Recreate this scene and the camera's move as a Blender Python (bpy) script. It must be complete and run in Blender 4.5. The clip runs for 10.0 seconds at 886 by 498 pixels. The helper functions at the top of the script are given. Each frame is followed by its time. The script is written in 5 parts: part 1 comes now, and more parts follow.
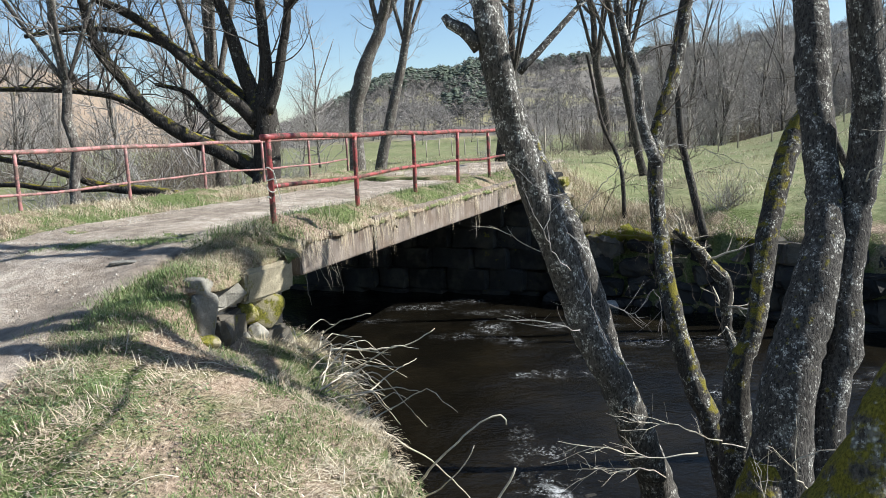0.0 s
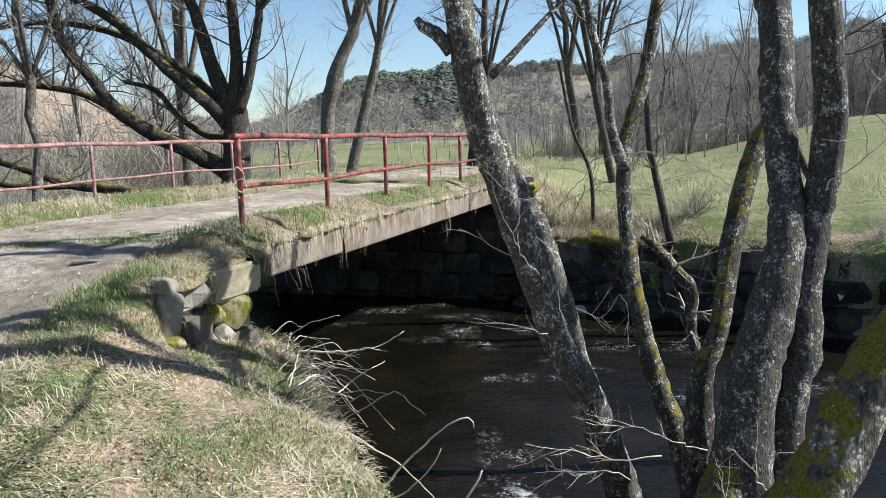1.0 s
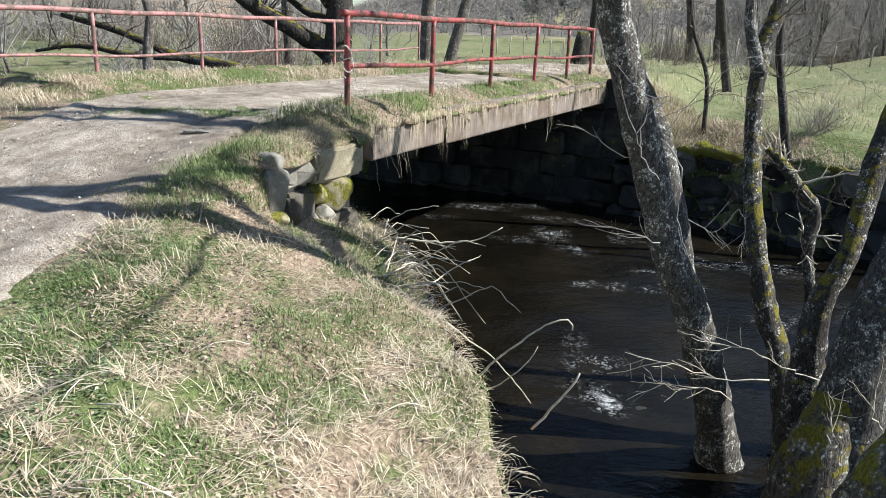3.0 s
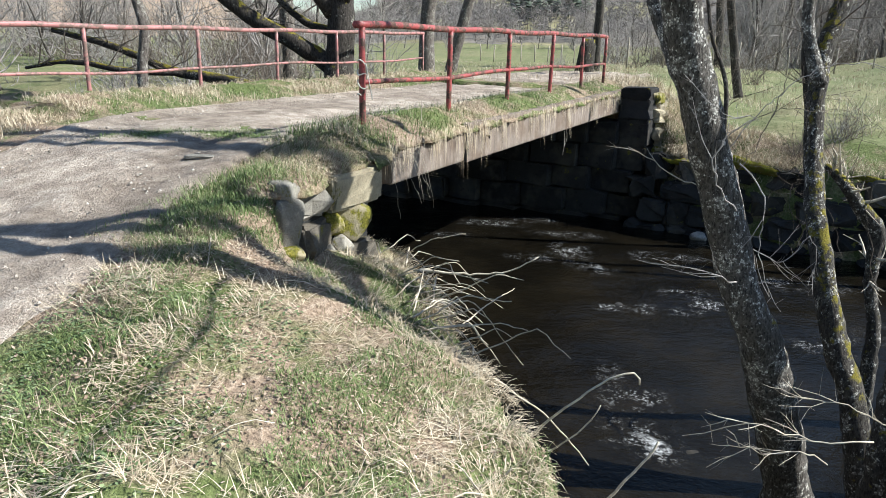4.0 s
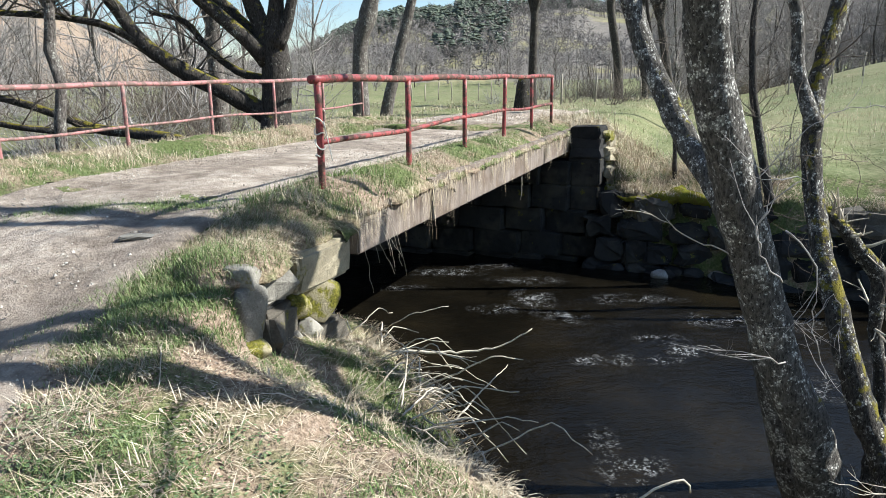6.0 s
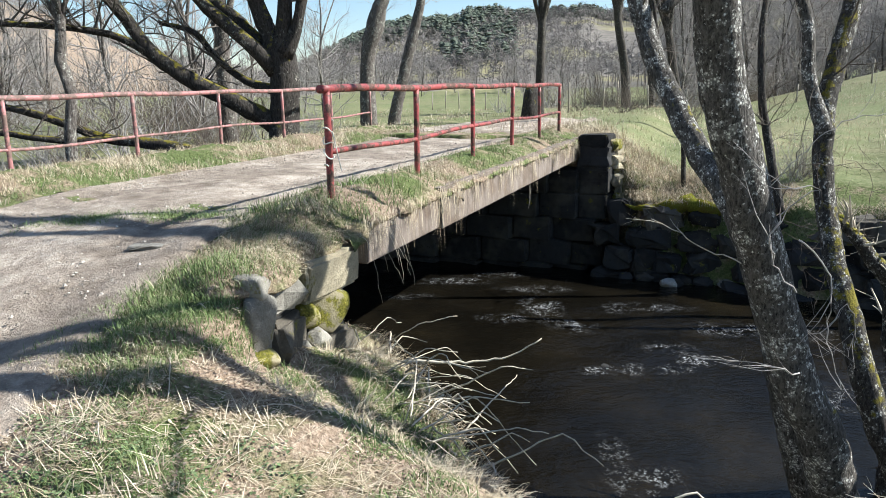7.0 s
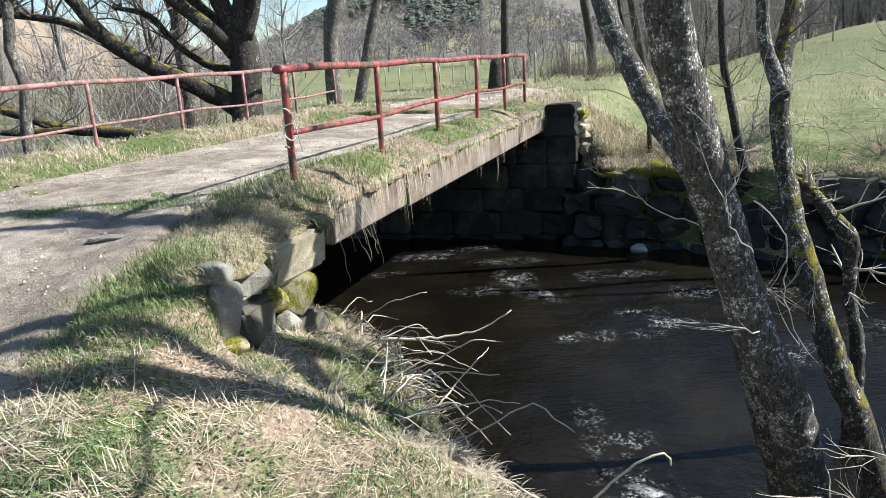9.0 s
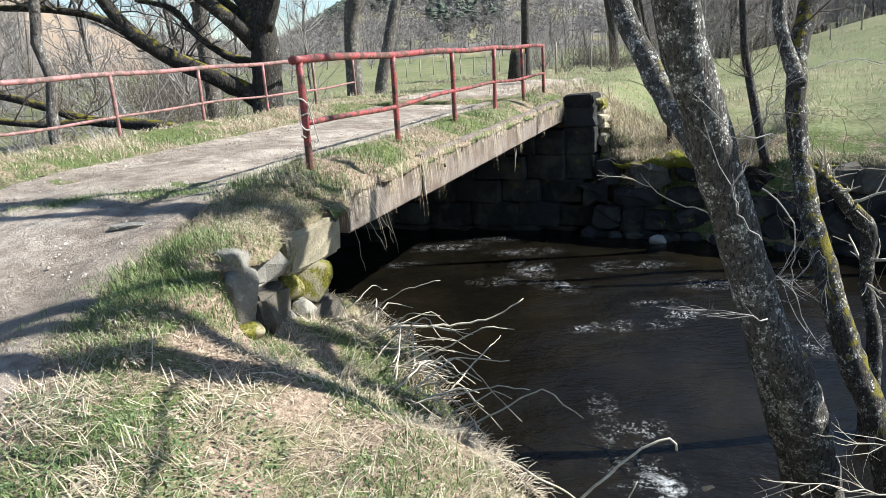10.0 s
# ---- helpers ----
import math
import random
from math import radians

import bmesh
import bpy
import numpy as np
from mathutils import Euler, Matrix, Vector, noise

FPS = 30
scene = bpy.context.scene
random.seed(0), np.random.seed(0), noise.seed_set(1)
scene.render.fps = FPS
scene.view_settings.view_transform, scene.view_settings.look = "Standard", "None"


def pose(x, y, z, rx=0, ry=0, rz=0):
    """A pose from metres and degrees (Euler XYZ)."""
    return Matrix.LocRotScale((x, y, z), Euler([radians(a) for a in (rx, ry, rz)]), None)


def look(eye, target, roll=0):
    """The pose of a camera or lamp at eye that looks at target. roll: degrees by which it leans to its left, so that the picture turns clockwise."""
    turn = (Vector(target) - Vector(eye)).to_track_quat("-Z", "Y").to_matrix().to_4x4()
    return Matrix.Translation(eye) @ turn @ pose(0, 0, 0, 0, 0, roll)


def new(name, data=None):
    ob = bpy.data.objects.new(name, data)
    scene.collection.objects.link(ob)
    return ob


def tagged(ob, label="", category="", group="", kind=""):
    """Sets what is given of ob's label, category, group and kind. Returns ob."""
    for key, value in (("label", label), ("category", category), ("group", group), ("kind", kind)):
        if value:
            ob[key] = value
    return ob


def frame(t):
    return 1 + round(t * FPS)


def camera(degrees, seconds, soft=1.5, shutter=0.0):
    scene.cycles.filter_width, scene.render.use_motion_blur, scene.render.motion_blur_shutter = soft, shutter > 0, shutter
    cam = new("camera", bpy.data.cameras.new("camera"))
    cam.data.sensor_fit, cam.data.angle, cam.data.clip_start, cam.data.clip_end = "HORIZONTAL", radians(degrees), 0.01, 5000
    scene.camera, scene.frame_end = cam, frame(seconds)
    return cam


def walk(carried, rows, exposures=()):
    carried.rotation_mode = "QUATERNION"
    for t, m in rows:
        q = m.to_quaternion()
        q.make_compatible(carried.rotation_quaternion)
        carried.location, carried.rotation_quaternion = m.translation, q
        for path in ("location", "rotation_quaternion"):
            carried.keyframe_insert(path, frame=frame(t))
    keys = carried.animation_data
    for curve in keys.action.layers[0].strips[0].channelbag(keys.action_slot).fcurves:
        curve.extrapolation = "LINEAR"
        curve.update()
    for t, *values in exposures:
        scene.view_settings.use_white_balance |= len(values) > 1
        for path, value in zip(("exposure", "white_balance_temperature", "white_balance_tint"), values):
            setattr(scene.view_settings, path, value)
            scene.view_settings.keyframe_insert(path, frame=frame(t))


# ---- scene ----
cam = camera(65.0, 10.0, soft=0.8)
PATH = [
    (0, (0.434, -0.842, 0.882), (0.349, 1.13, 0.566), -2.1),
    (0.5, (0.438, -0.844, 0.883), (0.364, 1.127, 0.552), -1.9),
    (1, (0.442, -0.847, 0.872), (0.441, 1.129, 0.565), -1.0),
    (1.5, (0.439, -0.843, 0.875), (0.488, 1.131, 0.559), -0.8),
    (2, (0.409, -0.839, 0.856), (0.385, 1.126, 0.484), 0.0),
    (2.5, (0.352, -0.818, 0.838), (0.228, 1.13, 0.401), 0.4),
    (3, (0.269, -0.721, 0.804), (0.039, 1.175, 0.211), 2.4),
    (3.2, (0.215, -0.627, 0.796), (-0.078, 1.254, 0.182), 2.7),
    (4.3, (-0.202, 0.016, 0.862), (-0.371, 1.928, 0.298), 1.4),
    (4.5, (-0.267, 0.104, 0.884), (-0.394, 2.011, 0.295), 1.9),
    (5, (-0.36, 0.352, 0.889), (-0.547, 2.267, 0.342), -1.0),
    (5.5, (-0.401, 0.465, 0.909), (-0.448, 2.409, 0.443), 0.3),
    (5.7, (-0.441, 0.488, 0.922), (-0.49, 2.428, 0.439), -0.3),
    (6.8, (-0.537, 0.556, 0.946), (-0.567, 2.51, 0.521), -0.6),
    (7, (-0.505, 0.535, 0.94), (-0.566, 2.483, 0.491), -0.7),
    (7.5, (-0.469, 0.544, 0.938), (-0.446, 2.471, 0.4), -1.1),
    (8, (-0.442, 0.544, 0.938), (-0.416, 2.471, 0.402), -3.1),
    (8.5, (-0.441, 0.547, 0.941), (-0.423, 2.478, 0.421), -2.9),
    (9, (-0.434, 0.542, 0.942), (-0.428, 2.473, 0.423), -3.0),
    (9.5, (-0.419, 0.524, 0.941), (-0.422, 2.456, 0.42), -2.7),
    (10, (-0.374, 0.482, 0.927), (-0.43, 2.408, 0.389), -3.3),
]
walk(cam, [(t, look(eye, target, roll)) for t, eye, target, roll in PATH], [(0.0, 1.05, 6150, 7), (10.0, 1.28, 6150, 7)])

# world and sun
SUN_EL, SUN_AZ = 38.0, 87.0          # height, and bearing clockwise from +y
world = bpy.data.worlds.new("sky")
scene.world = world
world.use_nodes = True
wn = world.node_tree
sky = wn.nodes.new("ShaderNodeTexSky")
sky.sky_type, sky.sun_disc = "NISHITA", False
sky.sun_elevation, sky.sun_rotation = radians(SUN_EL), radians(SUN_AZ)
sky.dust_density, sky.ozone_density, sky.air_density = 0.4, 2.2, 1.0
wn.nodes["Background"].inputs[1].default_value = 0.074
wn.links.new(sky.outputs[0], wn.nodes["Background"].inputs[0])
sun = new("sun", bpy.data.lights.new("sun", "SUN"))
sun.data.energy, sun.data.angle, sun.data.color = 5.0, radians(0.53), (1.0, 0.965, 0.90)
ce = math.cos(radians(SUN_EL))
sun.matrix_world = look((ce * math.sin(radians(SUN_AZ)) * 50, ce * math.cos(radians(SUN_AZ)) * 50, math.sin(radians(SUN_EL)) * 50), (0, 0, 0))


# ---- materials ----
def material(name, rough=0.9, metal=0.0, spec=0.3):
    m = bpy.data.materials.new(name)
    m.use_nodes = True
    b = m.node_tree.nodes["Principled BSDF"]
    b.inputs["Roughness"].default_value = rough
    b.inputs["Metallic"].default_value = metal
    b.inputs["Specular IOR Level"].default_value = spec
    return m, m.node_tree, b


class N:
    """Short hand for node trees."""

    def __init__(self, tree):
        self.t = tree
        self.geo = tree.nodes.new("ShaderNodeNewGeometry")
        self.obj = tree.nodes.new("ShaderNodeObjectInfo")

    def link(self, a, b):
        self.t.links.new(a, b)

    def noise(self, scale, detail=4.0, rough=0.6, stretch=(1, 1, 1), shift=0.0, local=False):
        mp = self.t.nodes.new("ShaderNodeMapping")
        mp.inputs["Scale"].default_value = stretch
        mp.inputs["Location"].default_value = (shift, shift * 0.7, shift * 1.3)
        self.link(self.geo.outputs["Position"], mp.inputs["Vector"])
        n = self.t.nodes.new("ShaderNodeTexNoise")
        n.inputs["Scale"].default_value, n.inputs["Detail"].default_value, n.inputs["Roughness"].default_value = scale, detail, rough
        self.link(mp.outputs[0], n.inputs["Vector"])
        return n.outputs["Fac"]

    def cells(self, scale, stretch=(1, 1, 1), feature="F1"):
        mp = self.t.nodes.new("ShaderNodeMapping")
        mp.inputs["Scale"].default_value = stretch
        self.link(self.geo.outputs["Position"], mp.inputs["Vector"])
        n = self.t.nodes.new("ShaderNodeTexVoronoi")
        n.feature = feature
        n.inputs["Scale"].default_value = scale
        self.link(mp.outputs[0], n.inputs["Vector"])
        return n.outputs["Distance"]

    def ramp(self, fac, stops):
        r = self.t.nodes.new("ShaderNodeValToRGB")
        els = r.color_ramp.elements
        while len(els) < len(stops):
            els.new(0.5)
        for e, (p, c) in zip(els, stops):
            e.position = p
            e.color = (*c, 1) if not isinstance(c, (int, float)) else (c, c, c, 1)
        self.link(fac, r.inputs[0])
        return r.outputs[0]

    def mix(self, fac, a, b, mode="MIX"):
        m = self.t.nodes.new("ShaderNodeMix")
        m.data_type, m.blend_type = "RGBA", mode
        for sock, v in ((m.inputs[0], fac), (m.inputs[6], a), (m.inputs[7], b)):
            if isinstance(v, (int, float)):
                sock.default_value = v
            elif isinstance(v, tuple):
                sock.default_value = (*v, 1)
            else:
                self.link(v, sock)
        return m.outputs[2]

    def math(self, op, a, b=0.0):
        m = self.t.nodes.new("ShaderNodeMath")
        m.operation = op
        for sock, v in ((m.inputs[0], a), (m.inputs[1], b)):
            if isinstance(v, (int, float)):
                sock.default_value = v
            else:
                self.link(v, sock)
        return m.outputs[0]

    def up(self):
        s = self.t.nodes.new("ShaderNodeSeparateXYZ")
        self.link(self.geo.outputs["Normal"], s.inputs[0])
        return s.outputs

    def bump(self, bsdf, height, strength, dist=0.02):
        b = self.t.nodes.new("ShaderNodeBump")
        b.inputs["Strength"].default_value, b.inputs["Distance"].default_value = strength, dist
        self.link(height, b.inputs["Height"])
        self.link(b.outputs[0], bsdf.inputs["Normal"])


def mat_ground():
    m, t, b = material("meadow_soil", 0.95, spec=0.15)
    n = N(t)
    big, mid, fine = n.noise(0.35, 3), n.noise(2.2, 5, 0.65, shift=3), n.noise(26, 4, 0.7)
    soil = n.ramp(fine, [(0.3, (0.12, 0.085, 0.06)), (0.52, (0.29, 0.215, 0.155)), (0.72, (0.46, 0.37, 0.28))])
    green = n.ramp(fine, [(0.3, (0.055, 0.075, 0.025)), (0.6, (0.13, 0.165, 0.055)), (0.8, (0.25, 0.26, 0.12))])
    fac = n.ramp(n.math("ADD", n.math("MULTIPLY", mid, 0.6), n.math("MULTIPLY", big, 0.5)), [(0.47, 0.0), (0.58, 0.95)])
    n.link(n.mix(fac, soil, green), b.inputs["Base Color"])
    n.bump(b, n.math("ADD", fine, mid), 0.9, 0.04)
    return m


def mat_field():
    m, t, b = material("short_pasture", 0.95, spec=0.15)
    n = N(t)
    fine, mid, big = n.noise(9, 5, 0.7), n.noise(0.8, 4, 0.6, shift=5), n.noise(0.05, 4)
    green = n.ramp(fine, [(0.3, (0.085, 0.10, 0.04)), (0.55, (0.15, 0.165, 0.075)), (0.8, (0.25, 0.25, 0.14))])
    dry = n.ramp(fine, [(0.3, (0.15, 0.13, 0.075)), (0.7, (0.31, 0.265, 0.16))])
    n.link(n.mix(n.ramp(n.math("ADD", n.math("MULTIPLY", mid, 0.5), n.math("MULTIPLY", big, 0.5)), [(0.45, 0.0), (0.62, 0.75)]), green, dry), b.inputs["Base Color"])
    n.bump(b, fine, 0.6, 0.05)
    return m


def mat_hill():
    m, t, b = material("wooded_hillside", 0.95, spec=0.1)
    n = N(t)
    fine, mid = n.noise(0.5, 6, 0.75), n.noise(0.03, 4)
    a = n.ramp(fine, [(0.3, (0.10, 0.09, 0.08)), (0.7, (0.24, 0.215, 0.185))])
    c = n.ramp(fine, [(0.3, (0.20, 0.19, 0.08)), (0.7, (0.32, 0.28, 0.15))])
    n.link(n.mix(n.ramp(mid, [(0.5, 0.0), (0.6, 0.8)]), a, c), b.inputs["Base Color"])
    return m


def mat_brown_hill():
    m, t, b = material("bare_brown_slope", 0.95, spec=0.1)
    n = N(t)
    fine, mid = n.noise(0.6, 6, 0.75), n.noise(0.04, 4)
    n.link(n.mix(mid, n.ramp(fine, [(0.3, (0.20, 0.14, 0.10)), (0.7, (0.36, 0.265, 0.195))]), (0.25, 0.20, 0.145)), b.inputs["Base Color"])
    return m


def mat_road():
    m, t, b = material("packed_dirt_gravel", 0.95, spec=0.2)
    n = N(t)
    big, mid, fine, stones = n.noise(0.7, 4), n.noise(5, 6, 0.7), n.noise(60, 4, 0.75), n.cells(55)
    c = n.ramp(n.math("ADD", n.math("MULTIPLY", fine, 0.45), n.math("MULTIPLY", mid, 0.55)),
               [(0.38, (0.22, 0.18, 0.14)), (0.50, (0.42, 0.35, 0.285)), (0.62, (0.60, 0.525, 0.44))])
    c = n.mix(n.ramp(n.math("ADD", n.math("MULTIPLY", big, 0.6), n.math("MULTIPLY", n.noise(1.9, 5, 0.7, shift=21), 0.4)), [(0.42, 0.0), (0.54, 0.85)]), c, n.ramp(mid, [(0.35, (0.17, 0.135, 0.107)), (0.65, (0.32, 0.262, 0.208))]))
    c = n.mix(n.math("MULTIPLY", n.ramp(stones, [(0.08, 0.7), (0.2, 0.0)]), n.ramp(n.noise(2.5, 3, shift=13), [(0.42, 0.0), (0.55, 1.0)])), c, (0.58, 0.54, 0.48))
    n.link(c, b.inputs["Base Color"])
    n.bump(b, n.math("ADD", fine, n.math("MULTIPLY", mid, 2.5)), 0.9, 0.03)
    return m


def mat_bark(name, dark, light, lichen, lichen_amount, moss=0.0, scale=1.0):
    """Bark in plates, with pale lichen patches and moss towards the top sides."""
    m, t, b = material(name, 0.92, spec=0.2)
    n = N(t)
    plates = n.cells(24 * scale, (1, 1, 0.35))
    grain = n.noise(60 * scale, 4, 0.7, (1, 1, 0.4))
    mid = n.noise(5 * scale, 4, 0.65)
    c = n.ramp(n.math("ADD", n.math("MULTIPLY", grain, 0.75), n.math("MULTIPLY", plates, 0.3)), [(0.34, dark), (0.66, light)])
    patch = n.math("ADD", n.math("MULTIPLY", n.noise(13 * scale, 5, 0.75, shift=7), 0.6), n.math("MULTIPLY", n.noise(3.2 * scale, 3, 0.6, shift=17), 0.4))
    spots = n.cells(30 * scale, (1, 1, 0.8))
    lf = n.math("MULTIPLY", n.ramp(patch, [(0.60 - 0.3 * lichen_amount, 0.0), (0.635 - 0.3 * lichen_amount, 1.0)]), n.ramp(spots, [(0.2, 1.0), (0.55, 0.15)]))
    c = n.mix(lf, c, lichen)
    if moss:
        mf = n.ramp(n.math("ADD", n.math("MULTIPLY", n.up()[2], 0.28), mid), [(0.74 - 0.3 * moss, 0.0), (0.84 - 0.3 * moss, 1.0)])
        c = n.mix(mf, c, n.ramp(grain, [(0.3, (0.05, 0.045, 0.008)), (0.7, (0.25, 0.21, 0.03))]))
    n.link(c, b.inputs["Base Color"])
    crack = n.ramp(n.cells(17 * scale, (1, 1, 0.45), "DISTANCE_TO_EDGE"), [(0.0, 0.0), (0.12, 1.0)])
    n.bump(b, n.math("ADD", n.math("ADD", n.math("MULTIPLY", plates, 0.6), grain), n.math("MULTIPLY", crack, 0.25)), 0.8, 0.022 / scale)
    return m


def mat_moss():
    m, t, b = material("yellow_green_moss", 1.0, spec=0.1)
    n = N(t)
    fine, mid = n.noise(70, 5, 0.8), n.noise(7, 4)
    c = n.ramp(fine, [(0.3, (0.055, 0.06, 0.008)), (0.55, (0.19, 0.19, 0.025)), (0.8, (0.36, 0.34, 0.06))])
    n.link(n.mix(n.ramp(mid, [(0.45, 0.0), (0.65, 0.7)]), c, (0.16, 0.11, 0.03)), b.inputs["Base Color"])
    n.bump(b, n.math("ADD", fine, mid), 1.0, 0.03)
    return m


def mat_blade(name, stops, rough=0.75, clump=1.3):
    """Blades and straws: one tone for each blade, with drifts over the ground."""
    m, t, b = material(name, rough, spec=0.25)
    n = N(t)
    drift = n.noise(clump, 3)
    f = n.math("ADD", n.math("MULTIPLY", n.geo.outputs["Random Per Island"], 0.6), n.math("MULTIPLY", drift, 0.5))
    n.link(n.ramp(f, stops), b.inputs["Base Color"])
    return m


def mat_red_steel(name, fade):
    """Flaking red paint over rust; fade bleaches it towards a dusty pink."""
    m, t, b = material(name, 0.6, spec=0.4)
    n = N(t)
    wear, fine, worn2 = n.noise(7, 6, 0.75), n.noise(80, 3), n.noise(16, 5, 0.7, shift=9)
    paint = n.ramp(fine, [(0.3, (0.19, 0.030, 0.030)), (0.7, (0.34, 0.075, 0.07))])
    rust = n.ramp(fine, [(0.3, (0.05, 0.028, 0.022)), (0.7, (0.13, 0.07, 0.05))])
    c = n.mix(n.ramp(wear, [(0.47, 0.0), (0.53, 1.0)]), n.mix(fade, paint, (0.36, 0.20, 0.19)), n.mix(fade * 0.6, rust, (0.25, 0.18, 0.16)))
    c = n.mix(n.ramp(worn2, [(0.62, 0.0), (0.68, 0.7)]), c, (0.50, 0.30, 0.26))
    n.link(c, b.inputs["Base Color"])
    n.link(n.ramp(wear, [(0.5, 0.5), (0.57, 0.9)]), b.inputs["Roughness"])
    n.bump(b, n.math("ADD", wear, fine), 0.35, 0.004)
    return m


def mat_stone(name, a, c2, moss=0.0):
    m, t, b = material(name, 0.9, spec=0.25)
    n = N(t)
    fine, mid, big = n.noise(60, 5, 0.7), n.noise(8, 5, 0.65), n.noise(1.7, 3, shift=2)
    c = n.ramp(n.math("ADD", n.math("MULTIPLY", fine, 0.4), n.math("MULTIPLY", mid, 0.6)), [(0.32, a), (0.66, c2)])
    c = n.mix(n.ramp(n.obj.outputs["Random"], [(0.0, 0.0), (1.0, 0.45)]), c, n.mix(0.7, a, (0.10, 0.10, 0.10)))
    c = n.mix(n.ramp(big, [(0.5, 0.0), (0.7, 0.5)]), c, (0.12, 0.105, 0.08))
    c = n.mix(n.ramp(n.noise(14, 5, 0.8, shift=31), [(0.56, 0.0), (0.66, 0.45)]), c, c2)
    c = n.mix(n.ramp(n.noise(8, 6, 0.8, shift=37), [(0.58, 0.0), (0.68, 0.7)]), c, a)
    if moss:
        c = n.mix(n.ramp(n.noise(5, 4, 0.7, shift=11), [(0.66 - 0.3 * moss, 0.0), (0.74 - 0.3 * moss, 1.0)]), c, n.ramp(fine, [(0.3, (0.05, 0.052, 0.010)), (0.5, (0.14, 0.13, 0.02)), (0.7, (0.26, 0.235, 0.04))]))
    n.link(c, b.inputs["Base Color"])
    n.bump(b, n.math("ADD", fine, mid), 0.7, 0.02)
    return m


def mat_beam():
    m, t, b = material("weathered_concrete_beam", 0.9, spec=0.25)
    n = N(t)
    streak, fine, mid = n.noise(9, 5, 0.7, (1, 1, 0.12)), n.noise(70, 4, 0.7), n.noise(3, 4, shift=4)
    c = n.ramp(n.math("ADD", n.math("MULTIPLY", streak, 0.7), n.math("MULTIPLY", fine, 0.3)), [(0.30, (0.085, 0.065, 0.053)), (0.5, (0.185, 0.15, 0.125)), (0.70, (0.30, 0.255, 0.22))])
    c = n.mix(n.ramp(mid, [(0.48, 0.0), (0.62, 0.7)]), c, (0.12, 0.085, 0.06))
    n.link(c, b.inputs["Base Color"])
    n.bump(b, n.math("ADD", streak, fine), 0.5, 0.012)
    return m


def mat_water():
    """Brownish stream water, glossy, with torn white foam where it breaks."""
    m, t, b = material("dark_river_water", 0.06, spec=0.30)
    n = N(t)
    att = t.nodes.new("ShaderNodeAttribute")
    att.attribute_name = "foam"
    ripple = n.noise(2.6, 5, 0.65, (0.9, 1.5, 1), shift=1)
    small = n.noise(11, 4, 0.6, (0.9, 1.3, 1), shift=8)
    wisp = n.ramp(n.noise(5.5, 6, 0.75, (1.1, 0.8, 1), shift=5), [(0.44, 0.0), (0.485, 1.0), (0.515, 1.0), (0.56, 0.0)])
    grit = n.ramp(n.noise(34, 5, 0.75, (1.0, 1.0, 1), shift=9), [(0.48, 0.0), (0.68, 0.9)])
    drift = n.math("MULTIPLY", att.outputs["Fac"], n.ramp(n.noise(3.4, 4, 0.7, (1, 0.9, 1), shift=15), [(0.40, 0.0), (0.60, 1.0)]))
    f = n.math("MULTIPLY", n.math("MULTIPLY", wisp, grit), n.ramp(drift, [(0.05, 0.0), (0.45, 1.0)]))
    solid = n.math("MULTIPLY", n.ramp(att.outputs["Fac"], [(0.75, 0.0), (1.0, 1.0)]), n.ramp(n.noise(16, 5, 0.7, shift=23), [(0.42, 0.0), (0.60, 0.8)]))
    f = n.math("MAXIMUM", f, solid)
    bed = n.ramp(n.noise(0.8, 4, 0.6, shift=6), [(0.38, (0.0045, 0.0039, 0.0028)), (0.55, (0.008, 0.0066, 0.0043)), (0.7, (0.014, 0.0108, 0.0062))])
    n.link(n.mix(f, bed, (0.56, 0.57, 0.58)), b.inputs["Base Color"])
    n.link(n.ramp(f, [(0.0, 0.08), (1.0, 0.6)]), b.inputs["Roughness"])
    b.inputs["IOR"].default_value = 1.33
    n.bump(b, n.math("ADD", n.math("ADD", ripple, n.math("MULTIPLY", small, 0.35)), n.math("MULTIPLY", f, 0.5)), 0.34, 0.12)
    return m


def mat_plain(name, a, c2, scale=30, rough=0.9):
    m, t, b = material(name, rough, spec=0.25)
    n = N(t)
    f = n.noise(scale, 5, 0.7)
    n.link(n.ramp(f, [(0.3, a), (0.7, c2)]), b.inputs["Base Color"])
    n.bump(b, f, 0.5, 0.01)
    return m


def mat_far_twig():
    """Bare crowns far off: one grey-brown tone for each tree, another for each stand."""
    m, t, b = material("far_bare_crowns", 0.95, spec=0.1)
    n = N(t)
    f = n.math("ADD", n.math("ADD", n.math("MULTIPLY", n.noise(0.16, 4, 0.75), 0.5), n.math("MULTIPLY", n.noise(0.025, 3, shift=9), 0.3)), n.math("MULTIPLY", n.geo.outputs["Random Per Island"], 0.2))
    n.link(n.ramp(f, [(0.36, (0.085, 0.075, 0.068)), (0.5, (0.20, 0.182, 0.168)), (0.64, (0.33, 0.30, 0.275))]), b.inputs["Base Color"])
    return m


